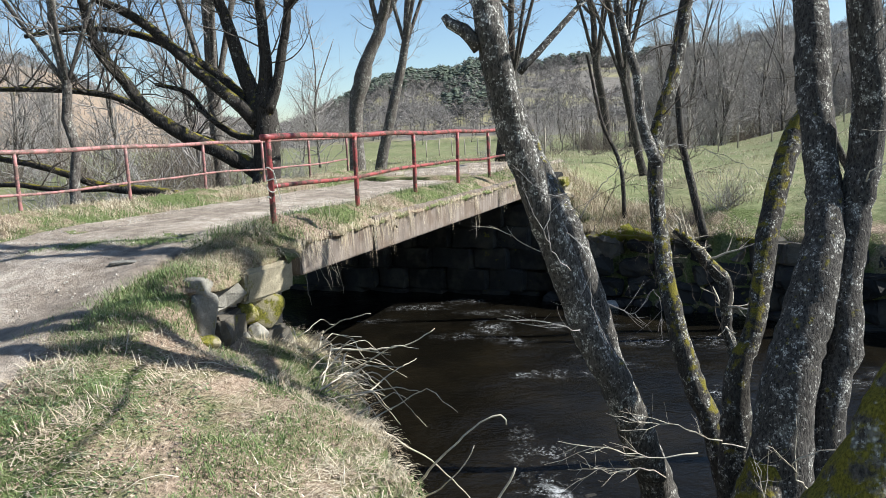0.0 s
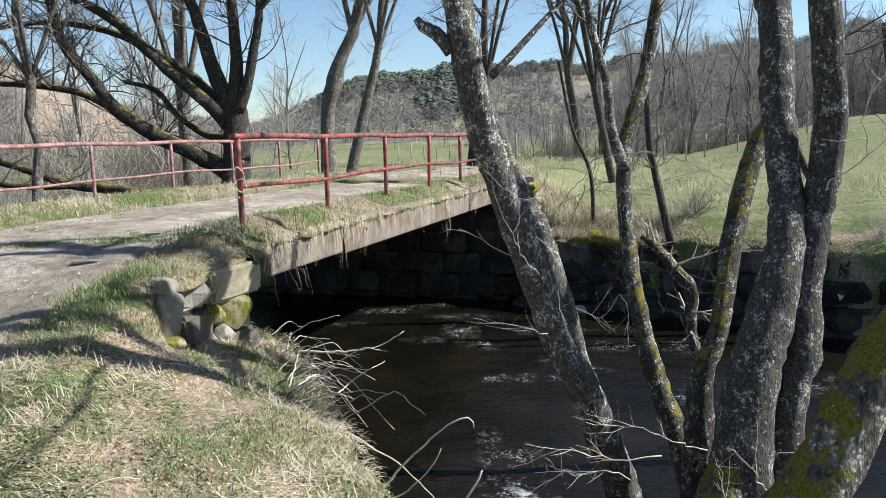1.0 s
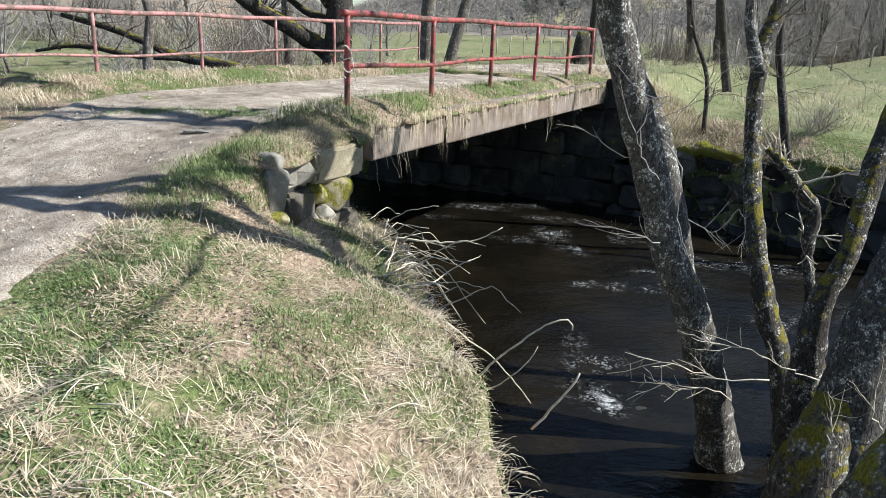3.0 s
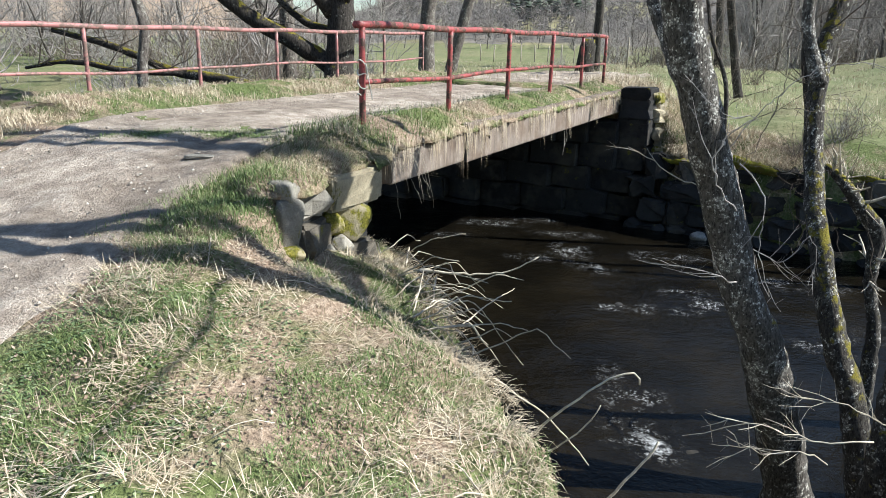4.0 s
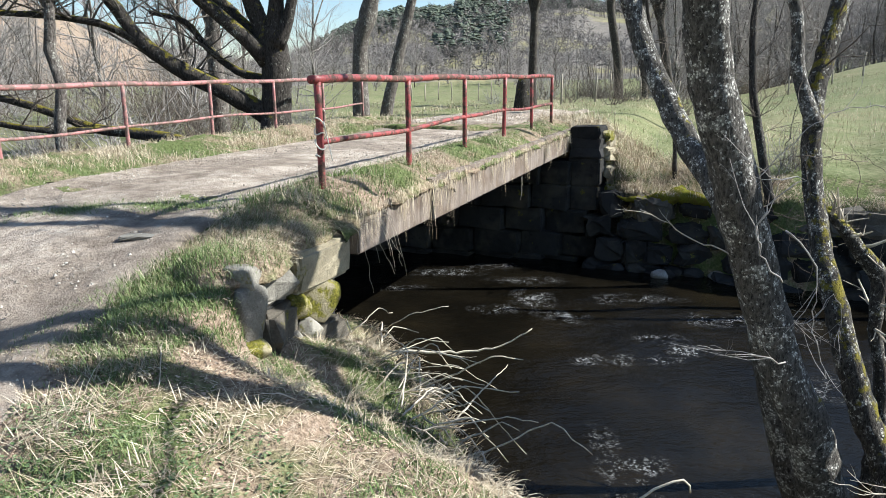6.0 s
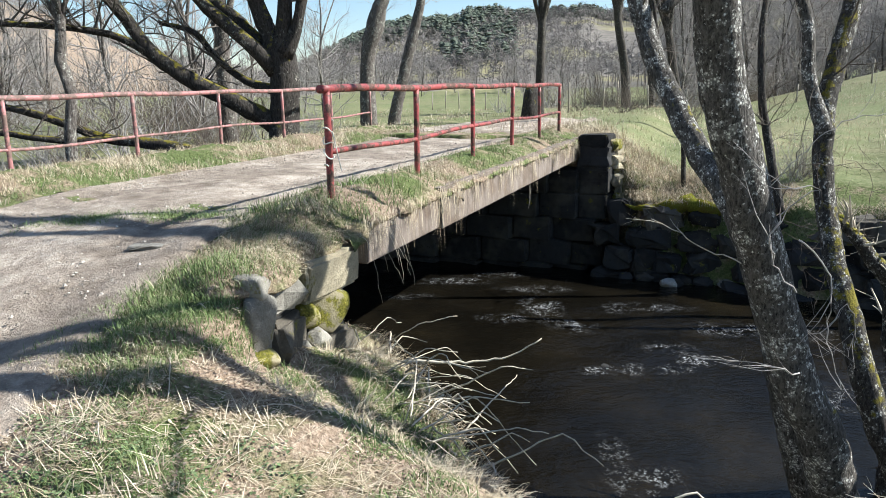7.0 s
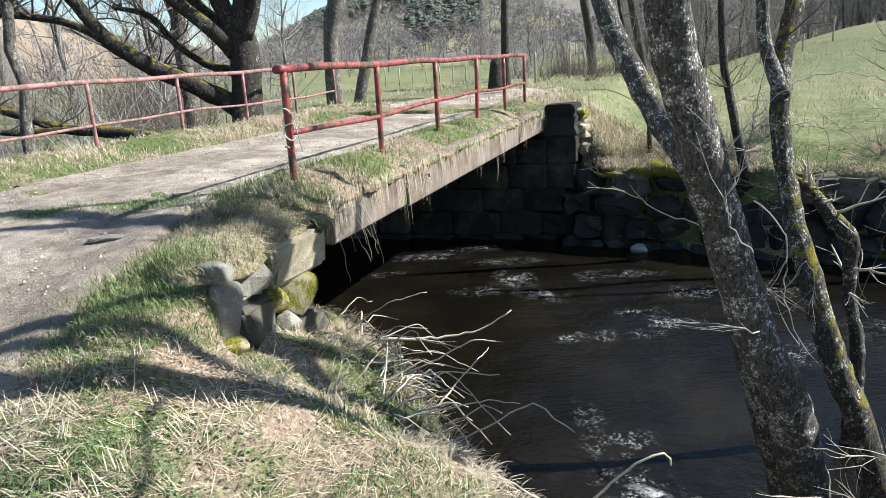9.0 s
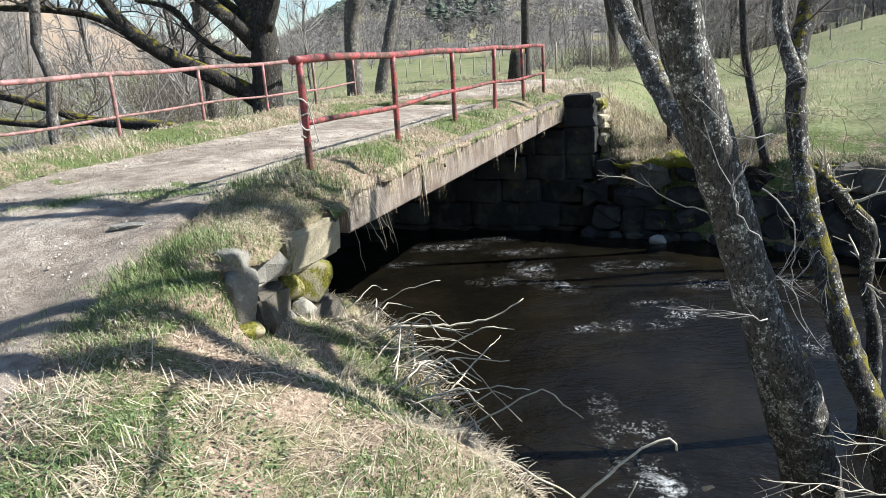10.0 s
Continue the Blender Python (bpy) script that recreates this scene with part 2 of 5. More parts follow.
MAT = {
    "ground": mat_ground(), "field": mat_field(), "hill": mat_hill(), "brown_hill": mat_brown_hill(), "road": mat_road(),
    "alder": mat_bark("alder_bark", (0.007, 0.006, 0.005), (0.12, 0.108, 0.095), (0.72, 0.70, 0.64), 0.27, 0.05, 2.6),
    # alder bark toned down: shade on the clump's near side is in it
    "alder_dark": mat_bark("shaded_alder_bark", (0.006, 0.005, 0.0045), (0.10, 0.09, 0.08), (0.66, 0.64, 0.58), 0.22, 0.05, 2.6),
    "alder_thick": mat_bark("thickly_mossed_bark", (0.018, 0.015, 0.012), (0.12, 0.105, 0.09), (0.6, 0.58, 0.5), 0.3, 0.62, 1.4),
    "alder_moss": mat_bark("mossy_alder_bark", (0.007, 0.006, 0.005), (0.075, 0.067, 0.058), (0.64, 0.62, 0.56), 0.24, 0.40, 2.4),
    "oak": mat_bark("oak_bark", (0.008, 0.007, 0.006), (0.06, 0.052, 0.045), (0.30, 0.29, 0.25), 0.13, 0.27, 1.2),
    "far_bark": mat_bark("grey_bark", (0.035, 0.03, 0.026), (0.15, 0.13, 0.115), (0.40, 0.39, 0.34), 0.25, 0.1, 1.0),
    "far_dark": mat_bark("dark_grey_bark", (0.016, 0.013, 0.011), (0.075, 0.066, 0.056), (0.30, 0.29, 0.25), 0.16, 0.1, 1.2),
    "twig": mat_plain("bare_twig", (0.075, 0.06, 0.048), (0.20, 0.165, 0.135), 14),
    "grey_twig": mat_plain("grey_twig", (0.17, 0.155, 0.145), (0.42, 0.395, 0.37), 14),
    "wood_twig": mat_plain("brown_grey_twig", (0.21, 0.19, 0.178), (0.35, 0.32, 0.298), 6),
    "far_twig": mat_far_twig(),
    "oak_twig": mat_plain("dark_oak_twig", (0.05, 0.043, 0.036), (0.17, 0.15, 0.13), 14),
    "pale_twig": mat_plain("bleached_stem", (0.34, 0.29, 0.22), (0.62, 0.56, 0.46), 20),
    "moss": mat_moss(),
    "green": mat_blade("green_blades", [(0.2, (0.068, 0.105, 0.033)), (0.55, (0.15, 0.205, 0.072)), (0.9, (0.27, 0.31, 0.14))]),
    "weed": mat_blade("weed_leaves", [(0.2, (0.07, 0.11, 0.045)), (0.55, (0.14, 0.19, 0.085)), (0.9, (0.26, 0.30, 0.16))]),
    "gravel": mat_blade("gravel_stones", [(0.2, (0.16, 0.135, 0.11)), (0.55, (0.36, 0.31, 0.26)), (0.9, (0.58, 0.53, 0.46))]),
    "straw": mat_blade("dry_straw", [(0.2, (0.25, 0.19, 0.125)), (0.55, (0.49, 0.405, 0.285)), (0.9, (0.68, 0.60, 0.46))]),
    "meadow": mat_blade("meadow_blades", [(0.2, (0.085, 0.11, 0.042)), (0.55, (0.135, 0.16, 0.066)), (0.9, (0.22, 0.225, 0.11))], clump=0.2),
    "leaf": mat_blade("dead_leaves", [(0.2, (0.12, 0.08, 0.055)), (0.55, (0.30, 0.215, 0.155)), (0.9, (0.55, 0.45, 0.35))]),
    "red": mat_red_steel("weathered_red_paint", 0.0), "faded_red": mat_red_steel("bleached_red_paint", 0.6), "beam": mat_beam(), "water": mat_water(),
    "stone": mat_stone("sandstone", (0.20, 0.17, 0.115), (0.46, 0.40, 0.28), 0.10),
    "grey_stone": mat_stone("grey_stone", (0.15, 0.135, 0.11), (0.42, 0.39, 0.33), 0.12),
    "moss_stone": mat_stone("moss_covered_stone", (0.20, 0.17, 0.10), (0.42, 0.36, 0.22), 0.75),
    "pale_stone": mat_stone("pale_river_stone", (0.32, 0.30, 0.27), (0.62, 0.60, 0.55), 0.0),
    "brown_stone": mat_stone("earthy_brown_stone", (0.05, 0.042, 0.032), (0.17, 0.145, 0.11), 0.2),
    # near-black: carries the shade below the deck and far bank; wet rocks share it
    "dark_stone": mat_stone("shade_and_wet_stone", (0.006, 0.0056, 0.0052), (0.026, 0.024, 0.022), 0.06),
    # needle green lifted towards grey, with the distance haze in the colour
    "conifer": mat_plain("hazed_conifer_needles", (0.045, 0.058, 0.045), (0.12, 0.14, 0.10), 0.5),
    "wood": mat_plain("weathered_wood", (0.22, 0.19, 0.15), (0.45, 0.40, 0.33), 20),
    "white": mat_plain("bleached_cord", (0.45, 0.42, 0.36), (0.75, 0.72, 0.65), 30),
}


# ---- geometry helpers ----
class Geo:
    """Gathers vertices and faces for one mesh."""

    def __init__(self):
        self.v, self.f, self.n = [], [], 0

    def add(self, verts, faces):
        verts = np.asarray(verts, float).reshape(-1, 3)
        self.v.append(verts)
        self.f.extend([tuple(i + self.n for i in f) for f in faces])
        self.n += len(verts)

    def mesh(self, name, mat, smooth=True):
        me = bpy.data.meshes.new(name)
        me.from_pydata(np.concatenate(self.v).tolist() if self.v else [], [], self.f)
        me.materials.append(mat)
        if smooth:
            me.polygons.foreach_set("use_smooth", [True] * len(me.polygons))
        me.update()
        return me


def spline(points, step):
    """Catmull-Rom through points (any columns), about one sample each step metres."""
    p = np.asarray(points, float)
    if len(p) < 3:
        k = max(2, int(np.linalg.norm(p[-1, :3] - p[0, :3]) / step) + 1)
        return p[0] + (p[-1] - p[0]) * np.linspace(0, 1, k)[:, None]
    q = np.vstack([2 * p[0] - p[1], p, 2 * p[-1] - p[-2]])
    out = []
    for i in range(1, len(q) - 2):
        k = max(1, int(np.linalg.norm(q[i + 1, :3] - q[i, :3]) / step))
        t = np.linspace(0, 1, k, endpoint=False)[:, None]
        a, b, c, d = q[i - 1], q[i], q[i + 1], q[i + 2]
        out.append(0.5 * (2 * b + (c - a) * t + (2 * a - 5 * b + 4 * c - d) * t * t + (3 * b - a - 3 * c + d) * t ** 3))
    return np.vstack(out + [p[-1:]])


def tube(geo, pts, radii, sides=6, lump=0.0, rng=None, cap=True):
    """A tapering tube along pts."""
    pts = np.asarray(pts, float)
    radii = np.broadcast_to(np.asarray(radii, float), (len(pts),))
    tan = np.gradient(pts, axis=0)
    tan /= np.linalg.norm(tan, axis=1)[:, None] + 1e-9
    ref = np.array([0.31, 0.83, 0.46]) if abs(tan[0][2]) > 0.7 else np.array([0.1, 0.2, 0.97])
    a = np.cross(tan, ref)
    a /= np.linalg.norm(a, axis=1)[:, None] + 1e-9
    b = np.cross(tan, a)
    ang = np.linspace(0, 2 * np.pi, sides, endpoint=False)
    r = radii[:, None] * np.ones(sides)
    if lump and rng is not None:
        k = rng.uniform(0, 6.28, 4)
        s = np.arange(len(pts))[:, None]
        r = r * (1 + lump * (0.5 * np.sin(2 * ang + k[0] + s * 0.23) + 0.4 * np.sin(3 * ang + k[1] - s * 0.31) + 0.35 * np.sin(5 * ang + s * 0.7 + k[2])) + lump * rng.normal(0, 0.35, r.shape))
    ring = pts[:, None] + r[..., None] * (np.cos(ang)[None, :, None] * a[:, None] + np.sin(ang)[None, :, None] * b[:, None])
    m, faces = len(pts), []
    for i in range(m - 1):
        for j in range(sides):
            j2 = (j + 1) % sides
            faces.append((i * sides + j, i * sides + j2, (i + 1) * sides + j2, (i + 1) * sides + j))
    if cap:
        faces += [tuple(range(sides))[::-1], tuple((m - 1) * sides + j for j in range(sides))]
    geo.add(ring, faces)


def thing(name, label, category, at=(0, 0, 0), group="", kind=""):
    ob = new(name)
    ob.location = at
    return tagged(ob, label, category, group, kind)


def part(name, data, parent, label=""):
    """Links a mesh as a part; the mesh is in world places unless the parent was moved afterwards."""
    ob = new(name, data)
    ob.parent = parent
    ob.matrix_parent_inverse = Matrix.Translation(parent.location).inverted() if parent.parent is None else Matrix()
    if label:
        ob["label"] = label
    return ob


def box_mesh(name, size, mat, bevel=0.01, jitter=0.0, seed=0):
    """A squared block round the origin with worn edges; jitter pulls its corners about."""
    r = random.Random(seed)
    bm = bmesh.new()
    bmesh.ops.create_cube(bm, size=1)
    if jitter:
        bmesh.ops.subdivide_edges(bm, edges=bm.edges[:], cuts=1, use_grid_fill=True)
    for v in bm.verts:
        v.co = Vector((v.co.x * size[0], v.co.y * size[1], v.co.z * size[2]))
        if jitter:
            v.co += Vector((r.gauss(0, 1), r.gauss(0, 1), r.gauss(0, 1))) * jitter
    sharp = [e for e in bm.edges if e.calc_face_angle(0) > 0.9]
    if bevel:
        bmesh.ops.bevel(bm, geom=sharp, offset=bevel, segments=2, affect="EDGES")
    me = bpy.data.meshes.new(name)
    bm.to_mesh(me)
    bm.free()
    me.materials.append(mat)
    return me


# ---- lie of the land ----
B0, U, NN = np.array([-1.6, 6.2]), np.array([0.346, 0.938]), np.array([0.938, -0.346])
WATER = -2.5


def along(x, y):
    """Bridge coordinates: s along the deck from the first post, d to the downstream side of that rail."""
    return (x - B0[0]) * U[0] + (y - B0[1]) * U[1], (x - B0[0]) * NN[0] + (y - B0[1]) * NN[1]


def W(s, d, z=0.0):
    p = B0 + s * U + d * NN
    return (p[0], p[1], z)


def smooth(a, b, v):
    t = np.clip((v - a) / (b - a), 0, 1)
    return t * t * (3 - 2 * t)


EDGE_Y = [-40, -6, -2, 0, 1, 1.8, 2.4, 3.0, 3.5, 3.95, 4.3, 4.75, 5.3, 6.22, 7.38, 9.5, 30]
EDGE_X = [30, 5.5, 2.5, 1.45, 0.95, 0.47, 0.20, -0.01, -0.17, -0.30, -0.39, -0.53, -0.74, -1.22, -4.36, -10, -60]
FAR_X = [-60, -6, -1.9, -0.2, 2.2, 3.5, 5.9, 9, 14, 40]
FAR_Y = [28, 15.2, 14.25, 13.9, 13.4, 12.9, 11.4, 9.6, 7.5, -3]


def near_edge(x, y):
    k = (np.interp(y + 0.05, EDGE_Y, EDGE_X) - np.interp(y - 0.05, EDGE_Y, EDGE_X)) / 0.1
    wob = 0.05 * np.sin(y * 5.1) + 0.03 * np.sin(y * 11.3 + 1)
    return (np.interp(y, EDGE_Y, EDGE_X) + wob - x) / np.sqrt(1 + k * k)


def far_edge(x, y):
    wob = 0.10 * np.sin(x * 2.3) + 0.06 * np.sin(x * 5.7 + 1)
    set_back = 0.75 * smooth(-7, -5, x) * smooth(3.0, 2.3, x)
    return (y - np.interp(x, FAR_X, FAR_Y) - wob - set_back) * 0.9


def lumps(x, y):
    return (0.022 * np.sin(3.1 * x + 1.7 * y) * np.sin(2.3 * y - 1.1 * x + 2) + 0.014 * np.sin(7.3 * x - 4.1 * y + 1) + 0.010 * np.sin(11.7 * y + 5.3 * x))


HILL_AZ = [-180, -90, -60, -45, -34, -30, -27, -22, -15.5, -13, -10.5, -8, -3.4, 1, 12, 20, 30, 60, 100, 180]
HILL_EL = [5, 6, 7, 7, 6.2, 5.6, 3.6, 2.2, 0.9, 1.6, 2.8, 4.2, 5.0, 5.5, 5.4, 6.0, 6.5, 6, 6, 5]


def height(x, y):
    x, y = np.asarray(x, float), np.asarray(y, float)
    s, d = along(x, y)
    e, ef = near_edge(x, y), far_edge(x, y)
    # near side: the lane falls away from the bridge, its bank falls to the stream
    near = np.maximum(0.19 * np.minimum(s, 0), -0.72 + 0.02 * np.minimum(s + 3.5, 0))
    near = near + -0.09 * np.exp(-((s + 0.1) / 0.45) ** 2) * smooth(-0.3, -0.9, d)
    wall_zone = smooth(-2.3, -1.5, s)
    front = 0.33 - 0.10 * smooth(-1.68, -1.60, s) - 0.15 * smooth(-1.38, -1.30, s)
    front = front - 0.40 * smooth(-0.66, -0.52, s)
    front = front * wall_zone + 0.12 * (1 - wall_zone)
    down = smooth(front, front + 0.58 - 0.46 * wall_zone, d)
    bank = (-0.60 - 0.22 * wall_zone) * np.clip(1 - e / 1.75, 0, 1) - wall_zone * (0.24 + 0.10 * smooth(-1.2, -0.3, s))
    near = near + down * bank + lumps(x, y) * (0.12 + 1.3 * smooth(0.0, 0.8, d))
    near = near - 0.9 * smooth(-5.1, -7.2, d) * smooth(-7, -1, s)
    # far side: road end level with the deck, meadow lower
    meadow = -0.42 - 0.72 * np.exp(-np.maximum(ef, 0) / 1.3) + 2.2 * lumps(x * 0.5, y * 0.5)
    road = smooth(1.9, 0.5, d) * smooth(-6.6, -5.2, d) * smooth(45, 25, s)
    far = meadow * (1 - road) + road * (0.02 + 0.6 * lumps(x, y))
    r = np.hypot(x, y)
    az = np.degrees(np.arctan2(x, y))
    el = np.interp(az, HILL_AZ, HILL_EL)
    rise = smooth(100, 300, r)
    hill = np.tan(np.radians(el)) * 290 * rise ** 1.15 * (1 + 0.035 * np.sin(az * 0.9) + 0.02 * np.sin(az * 2.7 + 1))
    far = far + hill + 2.6 * smooth(20, 60, r) * smooth(19, 33, az) * smooth(75, 50, az)
    near = near + hill
    bed = -3.0 + 2 * lumps(x * 2, y * 2)
    z = bed + (near - bed) * smooth(-0.22, 0.03, e)
    z = np.maximum(z, bed + (far - bed) * smooth(-0.15, 0.05, ef))
    return z


def grid_axis(lo, hi, fine_lo, fine_hi, fine, grow=1.09):
    v, step = list(np.arange(fine_lo, fine_hi, fine)), fine
    p = v[-1]
    while p < hi:
        step *= grow
        p += step
        v.append(p)
    step, p = fine, v[0]
    while p > lo:
        step *= grow
        p -= step
        v.insert(0, p)
    return np.array(v)


def sheet(name, xs, ys, zfun, mats, pick=None):
    X, Y = np.meshgrid(xs, ys)
    Z = zfun(X, Y)
    v = np.stack([X, Y, Z], -1).reshape(-1, 3)
    nx, ny = len(xs), len(ys)
    i = (np.arange(ny - 1)[:, None] * nx + np.arange(nx - 1)[None]).ravel()
    f = np.stack([i, i + 1, i + nx + 1, i + nx], -1)
    me = bpy.data.meshes.new(name)
    me.from_pydata(v.tolist(), [], f.tolist())
    for m in mats:
        me.materials.append(m)
    if pick is not None:
        c = v[f].mean(1)
        me.polygons.foreach_set("material_index", pick(c[:, 0], c[:, 1], c[:, 2]).astype(np.int32))
    me.polygons.foreach_set("use_smooth", [True] * len(me.polygons))
    me.update()
    return me


def pick_ground(x, y, z):
    s, d = along(x, y)
    ef, r = far_edge(x, y), np.hypot(x, y)
    az = np.degrees(np.arctan2(x, y))
    k = np.where(ef > 1.0, 1, 0)
    k = np.where((r > 132) & (az > -20), 2, k)
    return np.where((r > 132) & (az <= -20), 3, k)


ground = new("ground", sheet("ground", grid_axis(-900, 900, -6, 8, 0.09), grid_axis(-500, 1200, -2, 15.5, 0.09), height,
                             [MAT["ground"], MAT["field"], MAT["hill"], MAT["brown_hill"]], pick_ground))
tagged(ground, "grassy stream banks, pasture and wooded hills beyond", "ground", kind="structure")

RIFFLES = ((1.20, 5.30, 0.14, 0.16, 1.3), (1.02, 5.55, 0.30, 0.22, 0.8), (1.15, 6.15, 0.28, 0.22, 0.55), (0.88, 6.7, 0.16, 0.3, 0.45), (1.15, 8.66, 0.20, 0.10, 0.95), (1.6, 8.76, 0.22, 0.16, 0.6),
           (2.25, 9.45, 0.30, 0.22, 0.7), (2.5, 9.0, 0.30, 0.14, 0.8), (2.15, 8.75, 0.25, 0.14, 0.5), (3.3, 10.2, 0.45, 0.25, 0.75), (0.72, 11.3, 0.30, 0.4, 0.9), (1.13, 10.4, 0.28, 0.3, 0.95), (0.1, 13.3, 0.6, 0.2, 0.7),
           (0.74, 12.3, 0.5, 0.22, 0.8), (-1.5, 11.9, 0.5, 0.2, 0.5), (2.4, 11.2, 0.7, 0.25, 0.55), (3.55, 7.9, 0.4, 0.3, 0.6), (-0.75, 12.8, 0.6, 0.2, 0.7), (0.15, 10.7, 0.4, 0.2, 0.5), (4.2, 10.1, 0.6, 0.3, 0.6), (5.2, 8.3, 0.8, 0.4, 0.6))


def riffle(x, y):
    """How broken the water is: strong behind the stones."""
    return np.clip(sum(a * np.exp(-((x - cx) / sx) ** 2 - ((y - cy) / sy) ** 2) for cx, cy, sx, sy, a in RIFFLES), 0, 1)


water = new("water", sheet("water", grid_axis(-30, 40, -1.5, 6.5, 0.07), grid_axis(-25, 30, 4.3, 13, 0.07),
                           lambda x, y: WATER + 0.012 * np.sin(2.1 * x + 3.7 * y) + 0.010 * np.sin(5.3 * y - 2.2 * x + 1) + riffle(x, y) * (0.012 * np.sin(17 * x + 6 * y) * np.sin(15 * y - 5 * x) + 0.008 * np.sin(31 * y + 9 * x)), [MAT["water"]]))
co = np.zeros(len(water.data.vertices) * 3)
water.data.vertices.foreach_get("co", co)
water.data.attributes.new("foam", "FLOAT", "POINT").data.foreach_set("value", riffle(co[0::3], co[1::3]).astype(np.float32))
tagged(water, "dark shallow stream with small white riffles", "water", kind="structure")


def road_mesh():
    """The dirt lane: up from the near bank, over the deck and on across the meadow."""
    rng = np.random.default_rng(3)
    line = spline([(-3.4, -8, 3.2), (-3.9, -3, 3.0), (-3.95, 1, 2.9), (-3.85, 3.5, 2.7), (-3.75, 5.3, 2.8), (*W(1.0, -2.25)[:2], 2.9), (*W(4.5, -2.25)[:2], 2.9), (*W(9, -2.3)[:2], 3.0), (*W(12.5, -2.1)[:2], 3.0), (*W(15.5, -1.6)[:2], 2.6)], 0.16)
    tan = np.gradient(line[:, :2], axis=0)
    tan /= np.linalg.norm(tan, axis=1)[:, None]
    side = np.stack([tan[:, 1], -tan[:, 0]], -1)
    k = 27
    u = np.linspace(-0.5, 0.5, k)
    n = np.arange(len(line))
    wob = [0.10 * np.sin(n * 0.21 + q) + 0.06 * np.sin(n * 0.57 + 2 * q) + rng.normal(0, 0.02, len(n)) for q in (0, 2)]
    off = u[None] * line[:, 2:3] + np.where(u[None] > 0.48, wob[0][:, None], 0) + np.where(u[None] < -0.48, wob[1][:, None], 0)
    P = line[:, None, :2] + off[..., None] * side[:, None]
    s, d = along(P[..., 0], P[..., 1])
    deck = smooth(-0.3, 0.2, s) * smooth(9.6, 8.9, s)
    z = height(P[..., 0], P[..., 1]) * (1 - deck) + deck * (-0.11 + 0.012 * s * 0.3) + 0.045
    rut = 0.03 * np.exp(-((np.abs(u[None]) - 0.26) / 0.09) ** 2)
    z = z - rut - 0.075 * smooth(0.41, 0.5, np.abs(u[None])) + 0.35 * lumps(P[..., 0] * 1.7, P[..., 1] * 1.7)
    g = Geo()
    m = len(line)
    g.add(np.concatenate([P, z[..., None]], -1).reshape(-1, 3), [(i * k + j, i * k + j + 1, (i + 1) * k + j + 1, (i + 1) * k + j) for i in range(m - 1) for j in range(k - 1)])
    return g.mesh("road", MAT["road"])


road = tagged(new("road", road_mesh()), "worn dirt lane with gravel and shallow ruts", "road", kind="structure")


# ---- bridge ----
def bar_between(name, a, b, w, h, mat, bevel=0.008):
    """A squared bar from a to b with its wide side upright."""
    a, b = Vector(a), Vector(b)
    me = box_mesh(name, ((b - a).length, w, h), mat, bevel)
    d = (b - a).normalized()
    side = Vector((0, 0, 1)).cross(d).normalized()
    up = d.cross(side)
    m = Matrix((d, side, up)).transposed().to_4x4()
    me.transform(Matrix.Translation((a + b) / 2) @ m)
    return me


bridge = thing("bridge", "short single-lane bridge with a weathered fascia beam and earth-covered deck", "bridge", W(0, -2.2, -0.4))
SPAN = 8.6
part("deck", bar_between("deck", W(-0.1, -2.2, -0.29), W(SPAN, -2.2, -0.26), 4.9, 0.33, MAT["beam"]), bridge)
part("beam", bar_between("beam", W(-0.12, 0.30, -0.285), W(1.42, 0.30, -0.275), 0.16, 0.30, MAT["beam"], 0.015), bridge)
part("beam", bar_between("beam", W(1.45, 0.325, -0.235), W(SPAN, 0.325, -0.20), 0.14, 0.42, MAT["beam"], 0.015), bridge)
part("beam", bar_between("beam", W(-0.12, -4.75, -0.26), W(SPAN, -4.75, -0.22), 0.15, 0.40, MAT["beam"], 0.015), bridge)
part("joint_plate", bar_between("joint_plate", W(1.405, 0.335, -0.25), W(1.46, 0.335, -0.25), 0.15, 0.36, MAT["dark_stone"], 0.006), bridge, "dark rusty joint plate")


def deck_earth(off=0.0, flip=1):
    """Soil and turf heaped along an edge of the deck."""
    rng = np.random.default_rng(5)
    s = np.arange(-0.4, SPAN + 0.7, 0.07)
    prof = [(-0.95, -0.14), (-0.6, -0.03), (-0.3, 0.04), (-0.05, 0.06), (0.15, 0.03), (0.30, -0.035), (0.40, -0.10), (0.43, -0.16), (0.36, -0.2)]
    g, V = Geo(), []
    for i, q in enumerate(s):
        amp = 0.8 + 0.5 * math.sin(q * 2.3) + 0.4 * math.sin(q * 5.1 + 1)
        for j, (d, z) in enumerate(prof):
            V.append(W(q, off + flip * d + rng.normal(0, 0.02), z * (0.7 + 0.9 * amp * (z > 0)) + 0.004 * q + rng.normal(0, 0.014) + (1 - smooth(-0.4, 0.15, q)) * (float(height(*W(q, off + flip * min(d, -0.6))[:2])) - 0.02)))
    k = len(prof)
    g.add(V, [(i * k + j, (i + 1) * k + j, (i + 1) * k + j + 1, i * k + j + 1) for i in range(len(s) - 1) for j in range(k - 1)])
    return g.mesh("turf_edge", MAT["ground"])


part("turf_edge", deck_earth(), bridge, "earth and turf along the deck edge")
part("turf_edge", deck_earth(-4.45, -1), bridge, "earth and turf along the deck edge")


